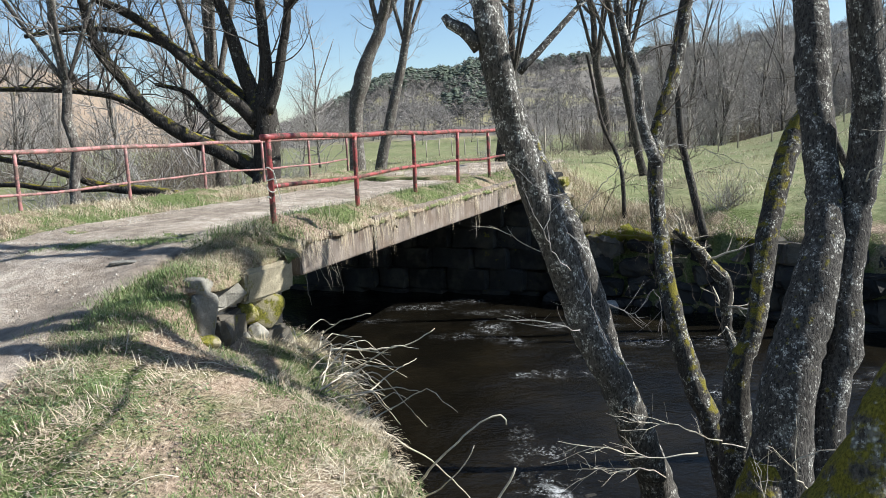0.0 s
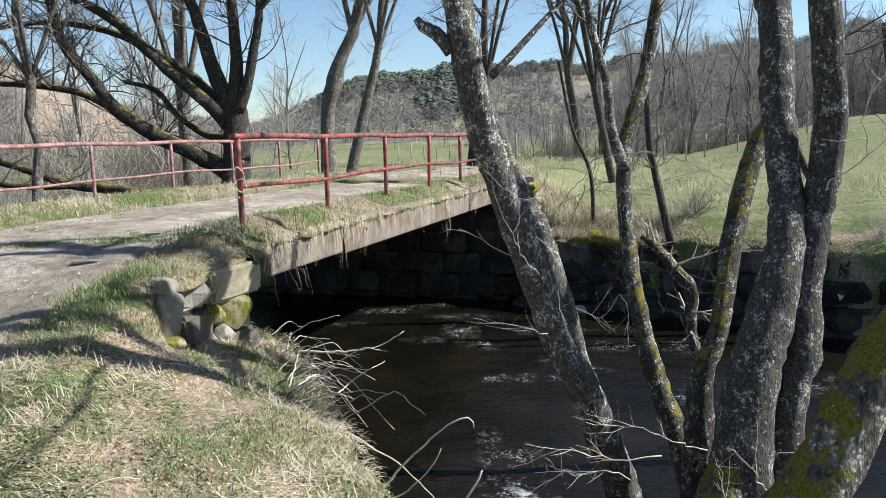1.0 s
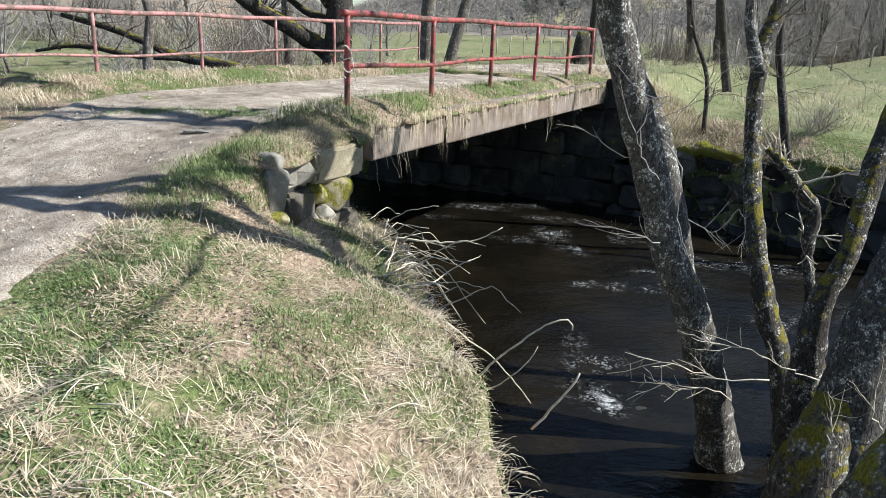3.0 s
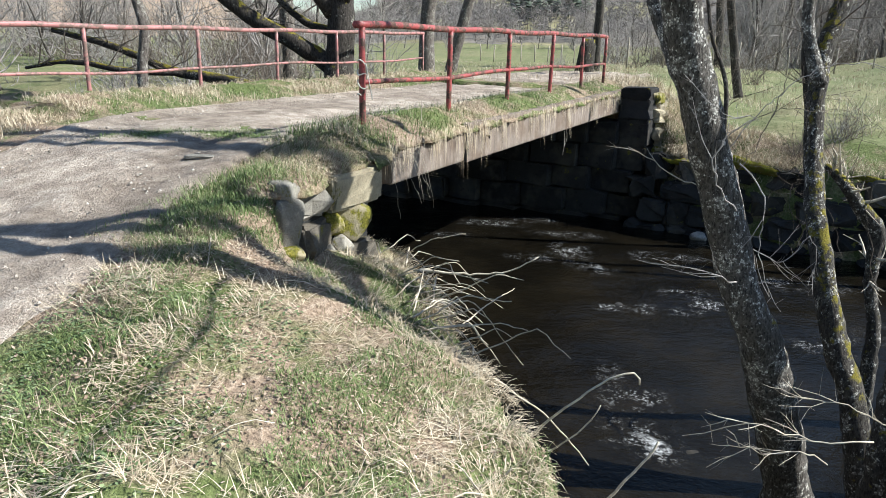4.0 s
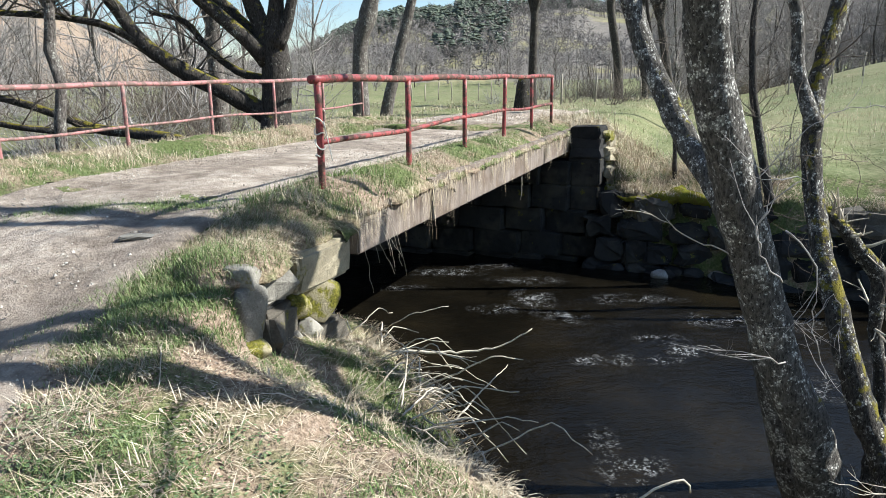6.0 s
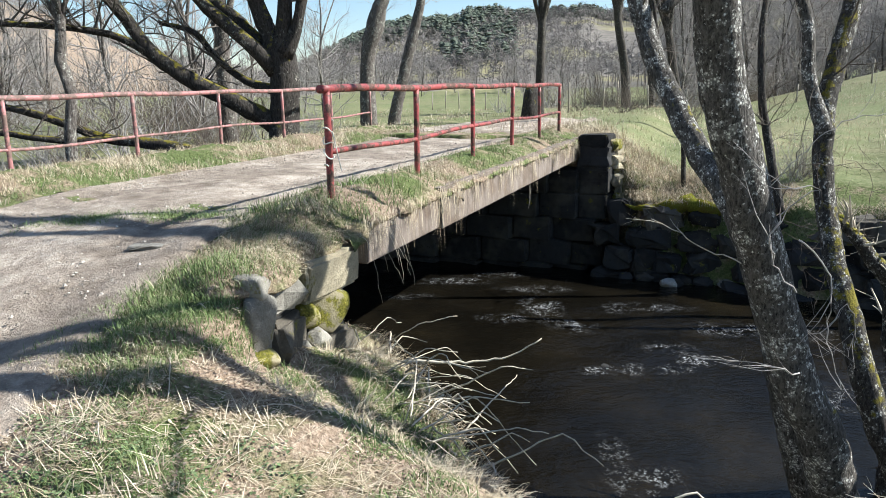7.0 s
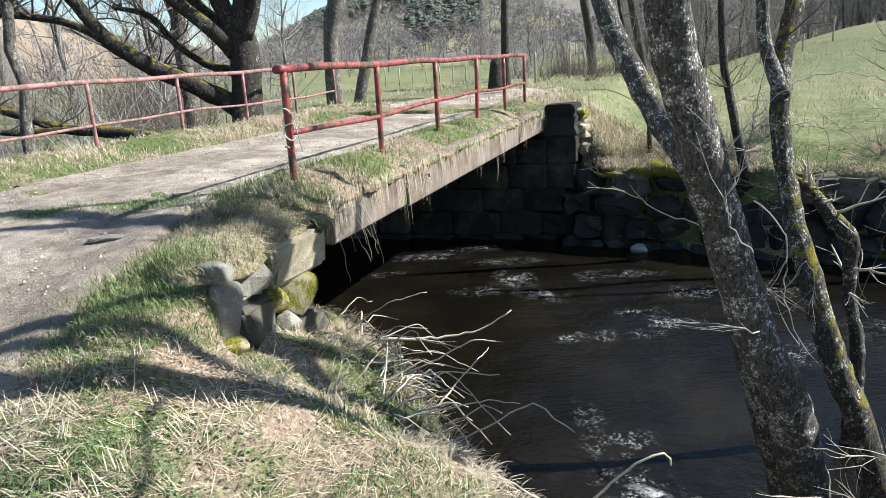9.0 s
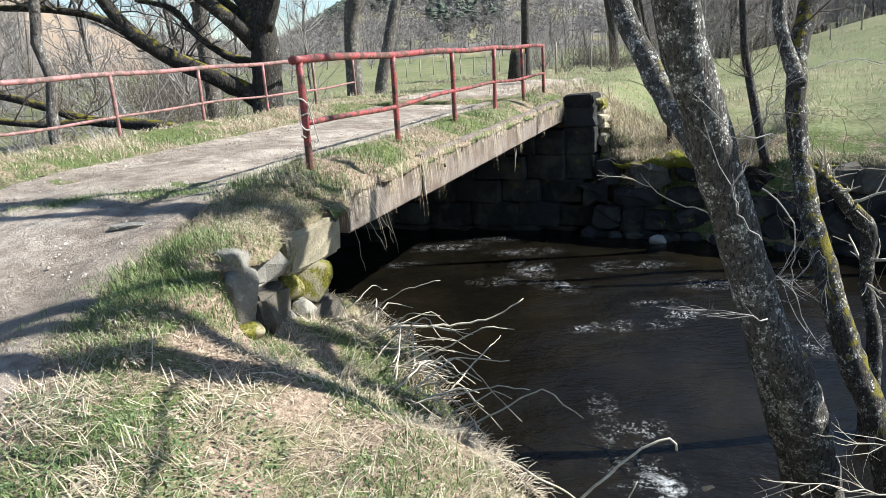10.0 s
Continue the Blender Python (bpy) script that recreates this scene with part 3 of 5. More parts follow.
# ---- railings ----
def railing(label, d, posts, z0, z1, paint, over):
    """Tube railing: round posts, a top rail and a mid rail."""
    rail = thing("bridge_railing", label, "railing", W(posts[0], d, 0), "railings of the bridge")
    span = posts[-1] - posts[0]
    top = lambda s: z0 + (z1 - z0) * (s - posts[0]) / span
    rng = np.random.default_rng(int(abs(d) * 10))
    for i, s in enumerate(posts):
        g = Geo()
        lean = rng.normal(0, 0.012, 2)
        zs = np.linspace(-0.25, top(s) - 0.005, 7)
        tube(g, [(W(s + lean[0] * z, d + lean[1] * z, z)) for z in zs], 0.030 if d > -1 else 0.027, 10)
        part("post", g.mesh("post", MAT[paint]), rail)
    for nm, drop, r in (("top_rail", 0.0, 0.034), ("mid_rail", 0.50 if d > -1 else 0.56, 0.024 if d > -1 else 0.02)):
        g = Geo()
        a = posts[0] - over if nm == "top_rail" else posts[0]
        ss = np.linspace(a, posts[-1] + 0.03, 60)
        tube(g, [W(s, d + 0.006 * math.sin(s * 1.9), top(s) - drop + 0.008 * math.sin(s * 2.7 + d) - (0.02 * math.sin(s * 1.1) if drop else 0)) for s in ss], r, 10)
        part(nm, g.mesh(nm, MAT[paint]), rail)
    return rail


rail_down = railing("weathered red steel tube railing with flaking paint", 0.0, [0, 1.75, 3.5, 5.25, 6.95, 8.45], 0.95, 0.99, "red", 0.10)
rail_up = railing("faded red steel tube railing beside bushes", -4.5, [-1.2, 0.55, 2.42, 4.16, 5.9, 7.6, 9.3], 0.88, 0.98, "faded_red", 0.06)


def cord():
    """Loops of bleached cord and dry stems caught on the end post."""
    g = Geo()
    x, y, _ = W(0, 0)
    a = np.linspace(0, 7.5 * math.pi, 90)
    tube(g, np.stack([x + 0.042 * np.cos(a), y + 0.042 * np.sin(a), 0.70 - 0.016 * a + 0.02 * np.sin(a * 1.7)], -1), 0.006, 5)
    tube(g, spline([(x + 0.04, y - 0.03, 0.62), (x + 0.07, y - 0.02, 0.45), (x + 0.10, y - 0.03, 0.30)], 0.03), 0.005, 5)
    return g.mesh("cord", MAT["white"])


tagged(new("cord", cord()), "bleached cord wound round the red railing post", "cord")


# ---- abutments ----
def stone_at(name, s, d, z, size, mat, parent, seed, turn=0.0, label="", jitter=0.014, bevel=0.022):
    me = box_mesh(name, size, mat, bevel, jitter, seed)
    c, sn = math.cos(turn), math.sin(turn)
    ux, uy = U * c + NN * sn, NN * c - U * sn
    m = Matrix(((ux[0], uy[0], 0, 0), (ux[1], uy[1], 0, 0), (0, 0, 1, 0), (0, 0, 0, 1)))
    me.transform(Matrix.Translation(W(s, d, z)) @ m)
    return part(name, me, parent, label)


def boulder_mesh(name, at, size, mat, seed, flat=0.0, turn=0.0):
    """A rounded, uneven stone; flat squares it off."""
    bm = bmesh.new()
    bmesh.ops.create_icosphere(bm, subdivisions=4, radius=1)
    o, c, sn = Vector((seed * 3.1, seed * 1.7, 0)), math.cos(turn), math.sin(turn)
    cuts = random.Random(seed * 7 + 1)
    cuts = [(Vector((cuts.gauss(0, 1), cuts.gauss(0, 1), cuts.gauss(0, 0.8))).normalized(), cuts.uniform(0.62, 0.9)) for _ in range(9)]
    for v in bm.verts:
        p = v.co.copy()
        if flat:
            k = (abs(p.x) ** 5 + abs(p.y) ** 5 + abs(p.z) ** 5) ** -0.2
            p = p.lerp(p * k, flat)
        p *= 1 + 0.20 * noise.noise(v.co * 1.4 + o) + 0.09 * noise.noise(v.co * 4 + o) + 0.05 * abs(noise.noise(v.co * 7 + o))
        for nrm, c0 in cuts:
            p -= nrm * max(0.0, p.dot(nrm) - c0) * 0.85
        x, y = p.x * size[0], p.y * size[1]
        v.co = Vector((x * c - y * sn + at[0], x * sn + y * c + at[1], p.z * size[2] + at[2]))
    me = bpy.data.meshes.new(name)
    bm.to_mesh(me)
    bm.free()
    me.materials.append(mat)
    me.polygons.foreach_set("use_smooth", [True] * len(me.polygons))
    return me


near_abut = thing("abutment", "crumbling sandstone abutment, its lowest block covered with moss", "abutment", W(-0.5, 0, -1))
TURN_U = math.atan2(U[1], U[0])
stone_at("stone", -0.63, 0.17, -0.38, (0.68, 0.44, 0.31), MAT["stone"], near_abut, 1, 0.04, "dressed yellowish sandstone block", 0.012, 0.03)
stone_at("stone", -0.90, 0.05, -1.45, (1.25, 0.42, 2.3), MAT["dark_stone"], near_abut, 12, 0.0, "abutment core, coloured near-black for the shade between its stones", 0.02, 0.05)
stone_at("stone", -1.16, 0.19, -0.42, (0.36, 0.26, 0.28), MAT["grey_stone"], near_abut, 15, 0.1, "", 0.02, 0.04)
stone_at("stone", -1.15, 0.21, -0.74, (0.40, 0.28, 0.34), MAT["brown_stone"], near_abut, 16, -0.1, "", 0.02, 0.04)
stone_at("stone", -0.62, 0.16, -1.02, (0.60, 0.40, 0.36), MAT["brown_stone"], near_abut, 17, 0.0, "", 0.02, 0.04)
for lab, mat, (s_, d_1, z_), size, fl, sd in (
        ("block under thick yellow-green moss", "moss_stone", (-0.54, 0.21, -0.69), (0.26, 0.22, 0.175), 0.95, 2),
        ("", "moss_stone", (-0.88, 0.23, -0.62), (0.09, 0.13, 0.13), 0.9, 3),
        ("", "grey_stone", (-0.82, 0.34, -0.83), (0.09, 0.08, 0.08), 0.7, 4),
        ("", "grey_stone", (-0.97, 0.30, -0.87), (0.06, 0.07, 0.10), 0.6, 14),
        ("upright grey rubble stone", "grey_stone", (-1.47, 0.28, -0.52), (0.13, 0.12, 0.20), 0.85, 5),
        ("", "grey_stone", (-1.44, 0.27, -0.27), (0.14, 0.12, 0.085), 0.85, 6),
        ("", "moss_stone", (-1.50, 0.36, -0.73), (0.12, 0.11, 0.08), 0.5, 8),
        ("", "brown_stone", (-1.28, 0.28, -0.94), (0.16, 0.12, 0.09), 0.4, 10)):
    part("stone", boulder_mesh("stone", W(s_, d_1, z_), size, MAT[mat], sd, fl, TURN_U), near_abut, lab)
# blocks below the deck, with its shade put into their colour
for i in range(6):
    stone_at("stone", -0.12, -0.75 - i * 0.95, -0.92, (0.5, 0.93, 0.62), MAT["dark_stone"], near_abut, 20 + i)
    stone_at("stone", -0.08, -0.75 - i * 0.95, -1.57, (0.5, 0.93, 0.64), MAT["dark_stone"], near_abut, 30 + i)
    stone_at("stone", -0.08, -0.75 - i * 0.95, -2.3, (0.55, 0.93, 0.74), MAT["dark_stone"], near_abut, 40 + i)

# this face lies in shade, and its stone colour is darkened to match
far_abut = thing("abutment", "stone block abutment coloured near-black for shade, with a short pillar", "abutment", W(8.3, 0, -1))
r = random.Random(4)
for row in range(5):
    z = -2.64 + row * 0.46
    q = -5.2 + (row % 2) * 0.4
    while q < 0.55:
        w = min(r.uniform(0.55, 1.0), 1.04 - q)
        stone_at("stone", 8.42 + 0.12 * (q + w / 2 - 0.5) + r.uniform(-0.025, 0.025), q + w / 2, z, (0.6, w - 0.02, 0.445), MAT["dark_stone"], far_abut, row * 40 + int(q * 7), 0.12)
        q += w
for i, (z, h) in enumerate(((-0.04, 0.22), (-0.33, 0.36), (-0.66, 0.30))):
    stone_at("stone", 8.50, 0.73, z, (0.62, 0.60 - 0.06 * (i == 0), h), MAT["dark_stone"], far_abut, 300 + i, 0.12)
for i in range(7):
    stone_at("stone", 8.62 + 0.13 * (i % 2), 1.06 + 0.02 * i, -0.12 - 0.17 * i, (0.34, 0.16, 0.20), MAT["stone"] if i % 3 else MAT["moss_stone"], far_abut, 320 + i, 0.3, "", 0.02, 0.03)


def bank_wall():
    """Rubble along the foot of the far bank, mossy on top."""
    wall = thing("rubble_wall", "rough dark rubble wall along the far bank, moss on its top stones", "wall", (3, 13, -2))
    rng = random.Random(9)
    x = 2.25
    while x < 11.5:
        y = float(np.interp(x, FAR_X, FAR_Y))
        w = rng.uniform(0.35, 0.7)
        for row in range(4):
            top = row == 3
            h = rng.uniform(0.30, 0.44)
            # most stones take the near-black colour that holds the wall's shade
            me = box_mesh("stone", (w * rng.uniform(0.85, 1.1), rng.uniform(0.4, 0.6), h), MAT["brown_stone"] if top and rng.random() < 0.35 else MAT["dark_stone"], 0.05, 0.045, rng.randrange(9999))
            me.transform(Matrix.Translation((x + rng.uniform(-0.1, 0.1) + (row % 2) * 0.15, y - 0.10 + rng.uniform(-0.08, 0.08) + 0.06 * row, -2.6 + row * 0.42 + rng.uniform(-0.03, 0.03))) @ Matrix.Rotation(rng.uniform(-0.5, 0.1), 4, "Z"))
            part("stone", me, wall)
        x += w * 0.92
    return wall


bank_wall()


def ledge_moss():
    """A long cushion of moss on the ledge of the far bank."""
    g, rng = Geo(), np.random.default_rng(17)
    for x0, x1, r0 in ((2.45, 3.2, 0.06), (2.9, 4.3, 0.15), (5.2, 5.8, 0.06)):
        xs = np.linspace(x0, x1, 18)
        ys = np.interp(xs, FAR_X, FAR_Y) - 0.06
        zs = -1.16 + 0.05 * np.sin(xs * 4) + rng.normal(0, 0.015, 18)
        tube(g, np.stack([xs, ys, zs], -1), r0 * np.sin(np.linspace(0.25, 2.9, 18)), 9, 0.25, rng)
    return g.mesh("moss_cushion", MAT["moss"])


tagged(new("moss_cushion", ledge_moss()), "thick yellow-green moss on the far bank ledge", "moss", kind="stuff")


# overhanging turf: s, d, half lengths, height, bulge
HUMS = ((-1.24, 0.06, 0.42, 0.34, -0.29, 0.15), (-0.62, 0.06, 0.52, 0.30, -0.23, 0.13), (-1.95, 0.10, 0.40, 0.30, -0.42, 0.10), (-0.25, -0.15, 0.42, 0.34, -0.10, 0.10))


def hummock(h, seed):
    """Turf bulging over the broken wall."""
    bm = bmesh.new()
    bmesh.ops.create_uvsphere(bm, u_segments=22, v_segments=12, radius=1)
    o = Vector((seed * 4.4, 0, 0))
    for v in bm.verts:
        k = 1 + 0.14 * noise.noise(v.co * 2.3 + o) + 0.07 * noise.noise(v.co * 6 + o)
        c = v.co * k
        v.co = Vector(W(h[0] + c.x * h[2], h[1] + c.y * h[3], h[4] + c.z * (h[5] if c.z > 0 else 0.09)))
    me = bpy.data.meshes.new("turf_hummock")
    bm.to_mesh(me)
    bm.free()
    me.materials.append(MAT["ground"])
    me.polygons.foreach_set("use_smooth", [True] * len(me.polygons))
    return me


for i, h in enumerate(HUMS):
    tagged(new("turf_hummock", hummock(h, i)), "overhanging turf hummock above the broken wall", "turf", "turf hummocks")


# ---- trees ----
def twigs(geo, rng, start, direction, length, radius, level, droop=0.0, sides=5, forks=4, spread=0.7):
    """A bare branch that wanders and forks, down to thin twigs."""
    k = max(3, int(length / (0.16 if level > 1 else 0.09)))
    k = min(k, 9)
    d = np.array(direction, float)
    d /= np.linalg.norm(d)
    pts, step = [np.array(start, float)], length / k
    for i in range(k):
        d = d + rng.normal(0, 0.16, 3) + np.array([0, 0, -droop + 0.05])
        d /= np.linalg.norm(d)
        pts.append(pts[-1] + d * step)
    pts = np.array(pts)
    tube(geo, pts, np.linspace(radius, radius * 0.35, len(pts)), sides, cap=False)
    if level <= 0:
        return
    for i in range(forks):
        f = rng.uniform(0.2, 0.98)
        q = pts[min(int(f * k), k)]
        side = rng.normal(0, 1, 3)
        side[2] += 0.25
        nd = d * (1 - spread * 0.5) + side / np.linalg.norm(side) * spread
        twigs(geo, rng, q, nd, length * rng.uniform(0.35, 0.65), radius * (1 - 0.6 * f) * 0.6, level - 1, droop, max(3, sides - 1), forks, spread)


def limb_tree(name, label, limbs, bark, twig_mat, seed, twig_len=0.9, density=1.0, sides=14, lump=0.10, step=0.12, group="", twig_from=0.35, twig_level=2, droop=0.0, twig_r=0.016):
    """A tree from its main limbs: each a list of (x, y, z, radius). Twigs spring from the thinner stretches."""
    rng = np.random.default_rng(seed)
    tree = thing(name, label, "tree", tuple(limbs[0][0][:3]), group)
    crown = Geo()
    for i, limb in enumerate(limbs):
        g = Geo()
        p = spline(limb, step)
        p[:, 3] = np.maximum(p[:, 3], 0.004)
        q = p[:, :3] + (rng.normal(0, 1, (len(p), 3)) * p[:, 3:4] * 0.045)
        tube(g, q, p[:, 3], sides if p[0, 3] > 0.05 else 7, lump, rng)
        part("trunk" if i == 0 else "limb", g.mesh("limb", bark if not isinstance(bark, list) else bark[min(i, len(bark) - 1)]), tree)
        n = int(len(p) * step * density * 3)
        for _ in range(n):
            j = int(len(p) * rng.uniform(twig_from, 1.0))
            j = min(j, len(p) - 1)
            out = rng.normal(0, 1, 3)
            out[2] = abs(out[2]) * 0.6 + 0.1
            twigs(crown, rng, p[j, :3], out, twig_len * rng.uniform(0.4, 1.2), min(twig_r, 0.35 * p[j, 3] + 0.004), twig_level, droop)
    if crown.v:
        part("crown", crown.mesh("crown", twig_mat), tree)
    return tree


def up_limb(p, lean, n=4, step=1.2, taper=0.72, seed=0):
    """Carries a limb on above its last listed point."""
    rng = np.random.default_rng(seed)
    out, q, d = list(p), np.array(p[-1], float), np.array(lean, float)
    for _ in range(n):
        d = d + rng.normal(0, 0.14, 3)
        d /= np.linalg.norm(d)
        q = np.array([*(q[:3] + d * step), q[3] * taper])
        out.append(tuple(q))
    return out


# the alder that leans over the stream, in front of the bridge
a1 = [(2.13, 4.62, -3.0, 0.25), (1.90, 4.47, -2.08, 0.150), (1.745, 4.33, -1.64, 0.138), (1.455, 4.12, -0.95, 0.120), (1.30, 4.10, -0.66, 0.116), (1.125, 4.10, -0.18, 0.118), (0.864, 4.0, 0.53, 0.108), (0.711, 3.95, 0.98, 0.102), (0.617, 3.87, 1.4, 0.10), (0.554, 3.86, 1.75, 0.09)]
a1_stub = [(0.52, 3.85, 1.44, 0.05), (0.42, 3.84, 1.56, 0.045), (0.33, 3.84, 1.61, 0.035), (0.29, 3.84, 1.66, 0.022)]
limb_tree("alder_tree", "leaning alder with grey lichen-flecked bark beside the stream", [up_limb(a1, (-0.25, 0.1, 0.95), 5, 1.1, 0.8, 1), a1_stub], MAT["alder"], MAT["grey_twig"], 11, 0.7, 0.16, 20, 0.07, 0.07, twig_from=0.62)
a2 = [(2.25, 4.8, -3.0, 0.16), (1.93, 4.85, -2.1, 0.112), (1.598, 4.81, -1.08, 0.096), (1.443, 4.80, -0.53, 0.092), (1.27, 4.98, 0.08, 0.086), (1.19, 5.16, 0.30, 0.082), (1.12, 5.36, 0.46, 0.082), (0.975, 5.6, 0.836, 0.080), (0.836, 5.8, 1.24, 0.078), (0.74, 5.95, 1.75, 0.072)]
a2_b = [(0.91, 5.75, 1.45, 0.038), (1.1, 5.8, 1.64, 0.032), (1.35, 5.9, 1.9, 0.028), (1.6, 6.0, 2.15, 0.022)]
limb_tree("alder_tree", "slender sunlit alder stem forking above the stream", [up_limb(a2, (-0.15, 0.15, 1), 5, 1.0, 0.8, 2), up_limb(a2_b, (0.6, 0.2, 0.7), 3, 0.8, 0.7, 3)], MAT["alder"], MAT["twig"], 12, 0.9, 0.9, 16, 0.07, 0.08, twig_from=0.4, twig_r=0.009)
# the clump on the right bank
b = [(2.75, 4.69, -3.0, 0.15), (2.47, 4.89, -1.75, 0.098), (2.33, 4.99, -1.35, 0.092), (2.20, 5.22, -0.74, 0.080), (2.192, 5.70, -0.03, 0.075), (2.215, 5.95, 0.77, 0.072), (2.50, 6.26, 1.6, 0.066), (2.75, 6.63, 2.9, 0.062)]
limb_tree("alder_tree", "thin alder stem with yellow moss and lichen over the water", [up_limb(b, (0.1, 0.2, 1), 5, 1.1, 0.8, 4), [(2.2, 5.85, 0.55, 0.06), (2.08, 5.95, 0.95, 0.05), (2.04, 6.0, 1.4, 0.045), (1.9, 6.1, 1.95, 0.04), (1.8, 6.2, 2.9, 0.03)]], [MAT["alder_moss"], MAT["alder"]], MAT["twig"], 13, 1.0, 1.2, 14, 0.08, 0.08, twig_from=0.36, twig_r=0.009)
# upper points of c, d_ and e_ are unseen, set to shade bank and lane
c = [(2.45, 4.08, -2.9, 0.2), (2.36, 4.17, -1.1, 0.10), (2.49, 4.23, -0.65, 0.074), (2.606, 4.385, -0.3, 0.076), (2.721, 4.567, 0.12, 0.082), (3.02, 4.885, 0.8, 0.084), (3.27, 5.03, 1.15, 0.09), (3.35, 5.34, 2.1, 0.09), (3.33, 5.19, 2.95, 0.09), (3.2, 4.7, 3.9, 0.086), (3.1, 4.3, 5.0, 0.08), (3.0, 4.0, 6.2, 0.07)]
d_ = [(2.45, 3.64, -2.8, 0.30), (2.50, 3.70, -1.07, 0.19), (2.71, 3.865, -0.38, 0.16), (2.85, 4.0, 0.12, 0.122), (2.93, 4.21, 0.56, 0.115), (2.935, 4.43, 1.16, 0.116), (2.99, 4.66, 1.79, 0.114), (3.01, 5.28, 2.9, 0.11), (2.95, 6.12, 4.3, 0.105), (2.9, 6.9, 5.8, 0.09)]
e_ = [(2.62, 3.75, -2.8, 0.28), (2.783, 3.75, -1.277, 0.141), (2.863, 3.8, -0.879, 0.116), (2.939, 3.85, -0.658, 0.118), (2.985, 3.92, -0.418, 0.118), (3.0, 3.98, -0.184, 0.109), (3.078, 4.05, 0.214, 0.109), (3.155, 4.1, 0.615, 0.107), (3.165, 4.1, 1.012, 0.108), (3.123, 4.1, 1.401, 0.106), (3.075, 4.1, 1.78, 0.102), (3.05, 4.2, 2.4, 0.092), (3.0, 4.3, 3.1, 0.082), (2.9, 4.35, 3.9, 0.072), (2.8, 4.3, 4.8, 0.06)]
limb_tree("alder_clump", "many-stemmed alder with flaking lichen-grey bark and mossy foot", [up_limb(d_, (-0.1, 0.1, 1), 5, 1.1, 0.8, 5), up_limb(e_, (-0.1, -0.1, 1), 3, 1.0, 0.75, 6), up_limb(c, (0.3, 0.1, 1), 5, 1.0, 0.8, 7),
          [(2.2, 3.5, -2.9, 0.26), (2.26, 3.55, -1.9, 0.22), (2.38, 3.62, -1.35, 0.13)],
          # added unseen limb, there to cast a soft shadow on the bank
          [(2.93, 4.3, 2.4, 0.03), (2.45, 3.9, 2.75, 0.018), (2.5, 3.2, 2.65, 0.015), (2.8, 2.3, 2.8, 0.012), (3.0, 1.4, 3.0, 0.008)]],
          [MAT["alder_dark"], MAT["alder_dark"], MAT["alder_moss"], MAT["alder_thick"], MAT["alder_dark"]], MAT["twig"], 14, 0.9, 0.7, 20, 0.05, 0.07, twig_from=0.36, twig_r=0.009)
f_ = [(1.95, 2.3, -2.2, 0.28), (2.10, 2.38, -1.25, 0.20), (2.30, 2.42, -0.86, 0.165), (2.52, 2.45, -0.39, 0.145), (2.83, 2.5, 0.05, 0.13), (3.3, 2.5, 0.7, 0.115)]
limb_tree("alder_tree", "leaning trunk thick with yellow-green moss at its foot", [up_limb(f_, (0.6, -0.9, 0.9), 4, 1.1, 0.8, 9)], MAT["alder_thick"], MAT["grey_twig"], 15, 0.6, 0.12, 18, 0.10, 0.07, twig_from=0.6)
m_ = [(3.12, 6.0, -2.9, 0.09), (3.07, 6.0, -1.63, 0.06), (2.95, 6.0, -1.09, 0.052), (2.93, 6.0, -0.70, 0.06), (2.88, 6.0, -0.58, 0.07), (2.72, 6.0, -0.40, 0.06), (2.55, 6.0, -0.20, 0.045), (2.42, 6.02, -0.1, 0.03)]
limb_tree("dead_stem", "broken stem bent over under yellow moss", [m_], MAT["alder_moss"], MAT["pale_twig"], 16, 0.4, 1.3, 12, 0.10, 0.06, twig_from=0.55, twig_level=1)

# saplings on the far bank
for i, (p, r0) in enumerate((([(4.7, 12.0, -1.1), (4.46, 12, -0.16), (4.24, 12, 0.8), (4.2, 12.1, 2.0), (4.4, 12.2, 3.6)], 0.085),
                             ([(7.0, 10.9, -1.0), (6.75, 10.9, -0.1), (6.3, 10.9, 0.9), (6.2, 11, 2.2)], 0.08),
                             ([(8.1, 10.4, -0.9), (7.95, 10.4, 0.2), (7.7, 10.5, 1.3), (7.5, 10.6, 2.6)], 0.07),
                             ([(3.6, 13.6, -0.9), (3.5, 13.6, 0.2), (3.1, 13.5, 1.1), (2.8, 13.4, 2.4)], 0.05))):
    limb_tree("sapling", "dark bare sapling on the far bank", [[(*q, r0 * (1 - 0.15 * k)) for k, q in enumerate(p)]], MAT["far_dark"], MAT["twig"], 40 + i, 0.9, 2.2, 9, 0.08, 0.15, "saplings on the far bank", 0.2, twig_r=0.007)

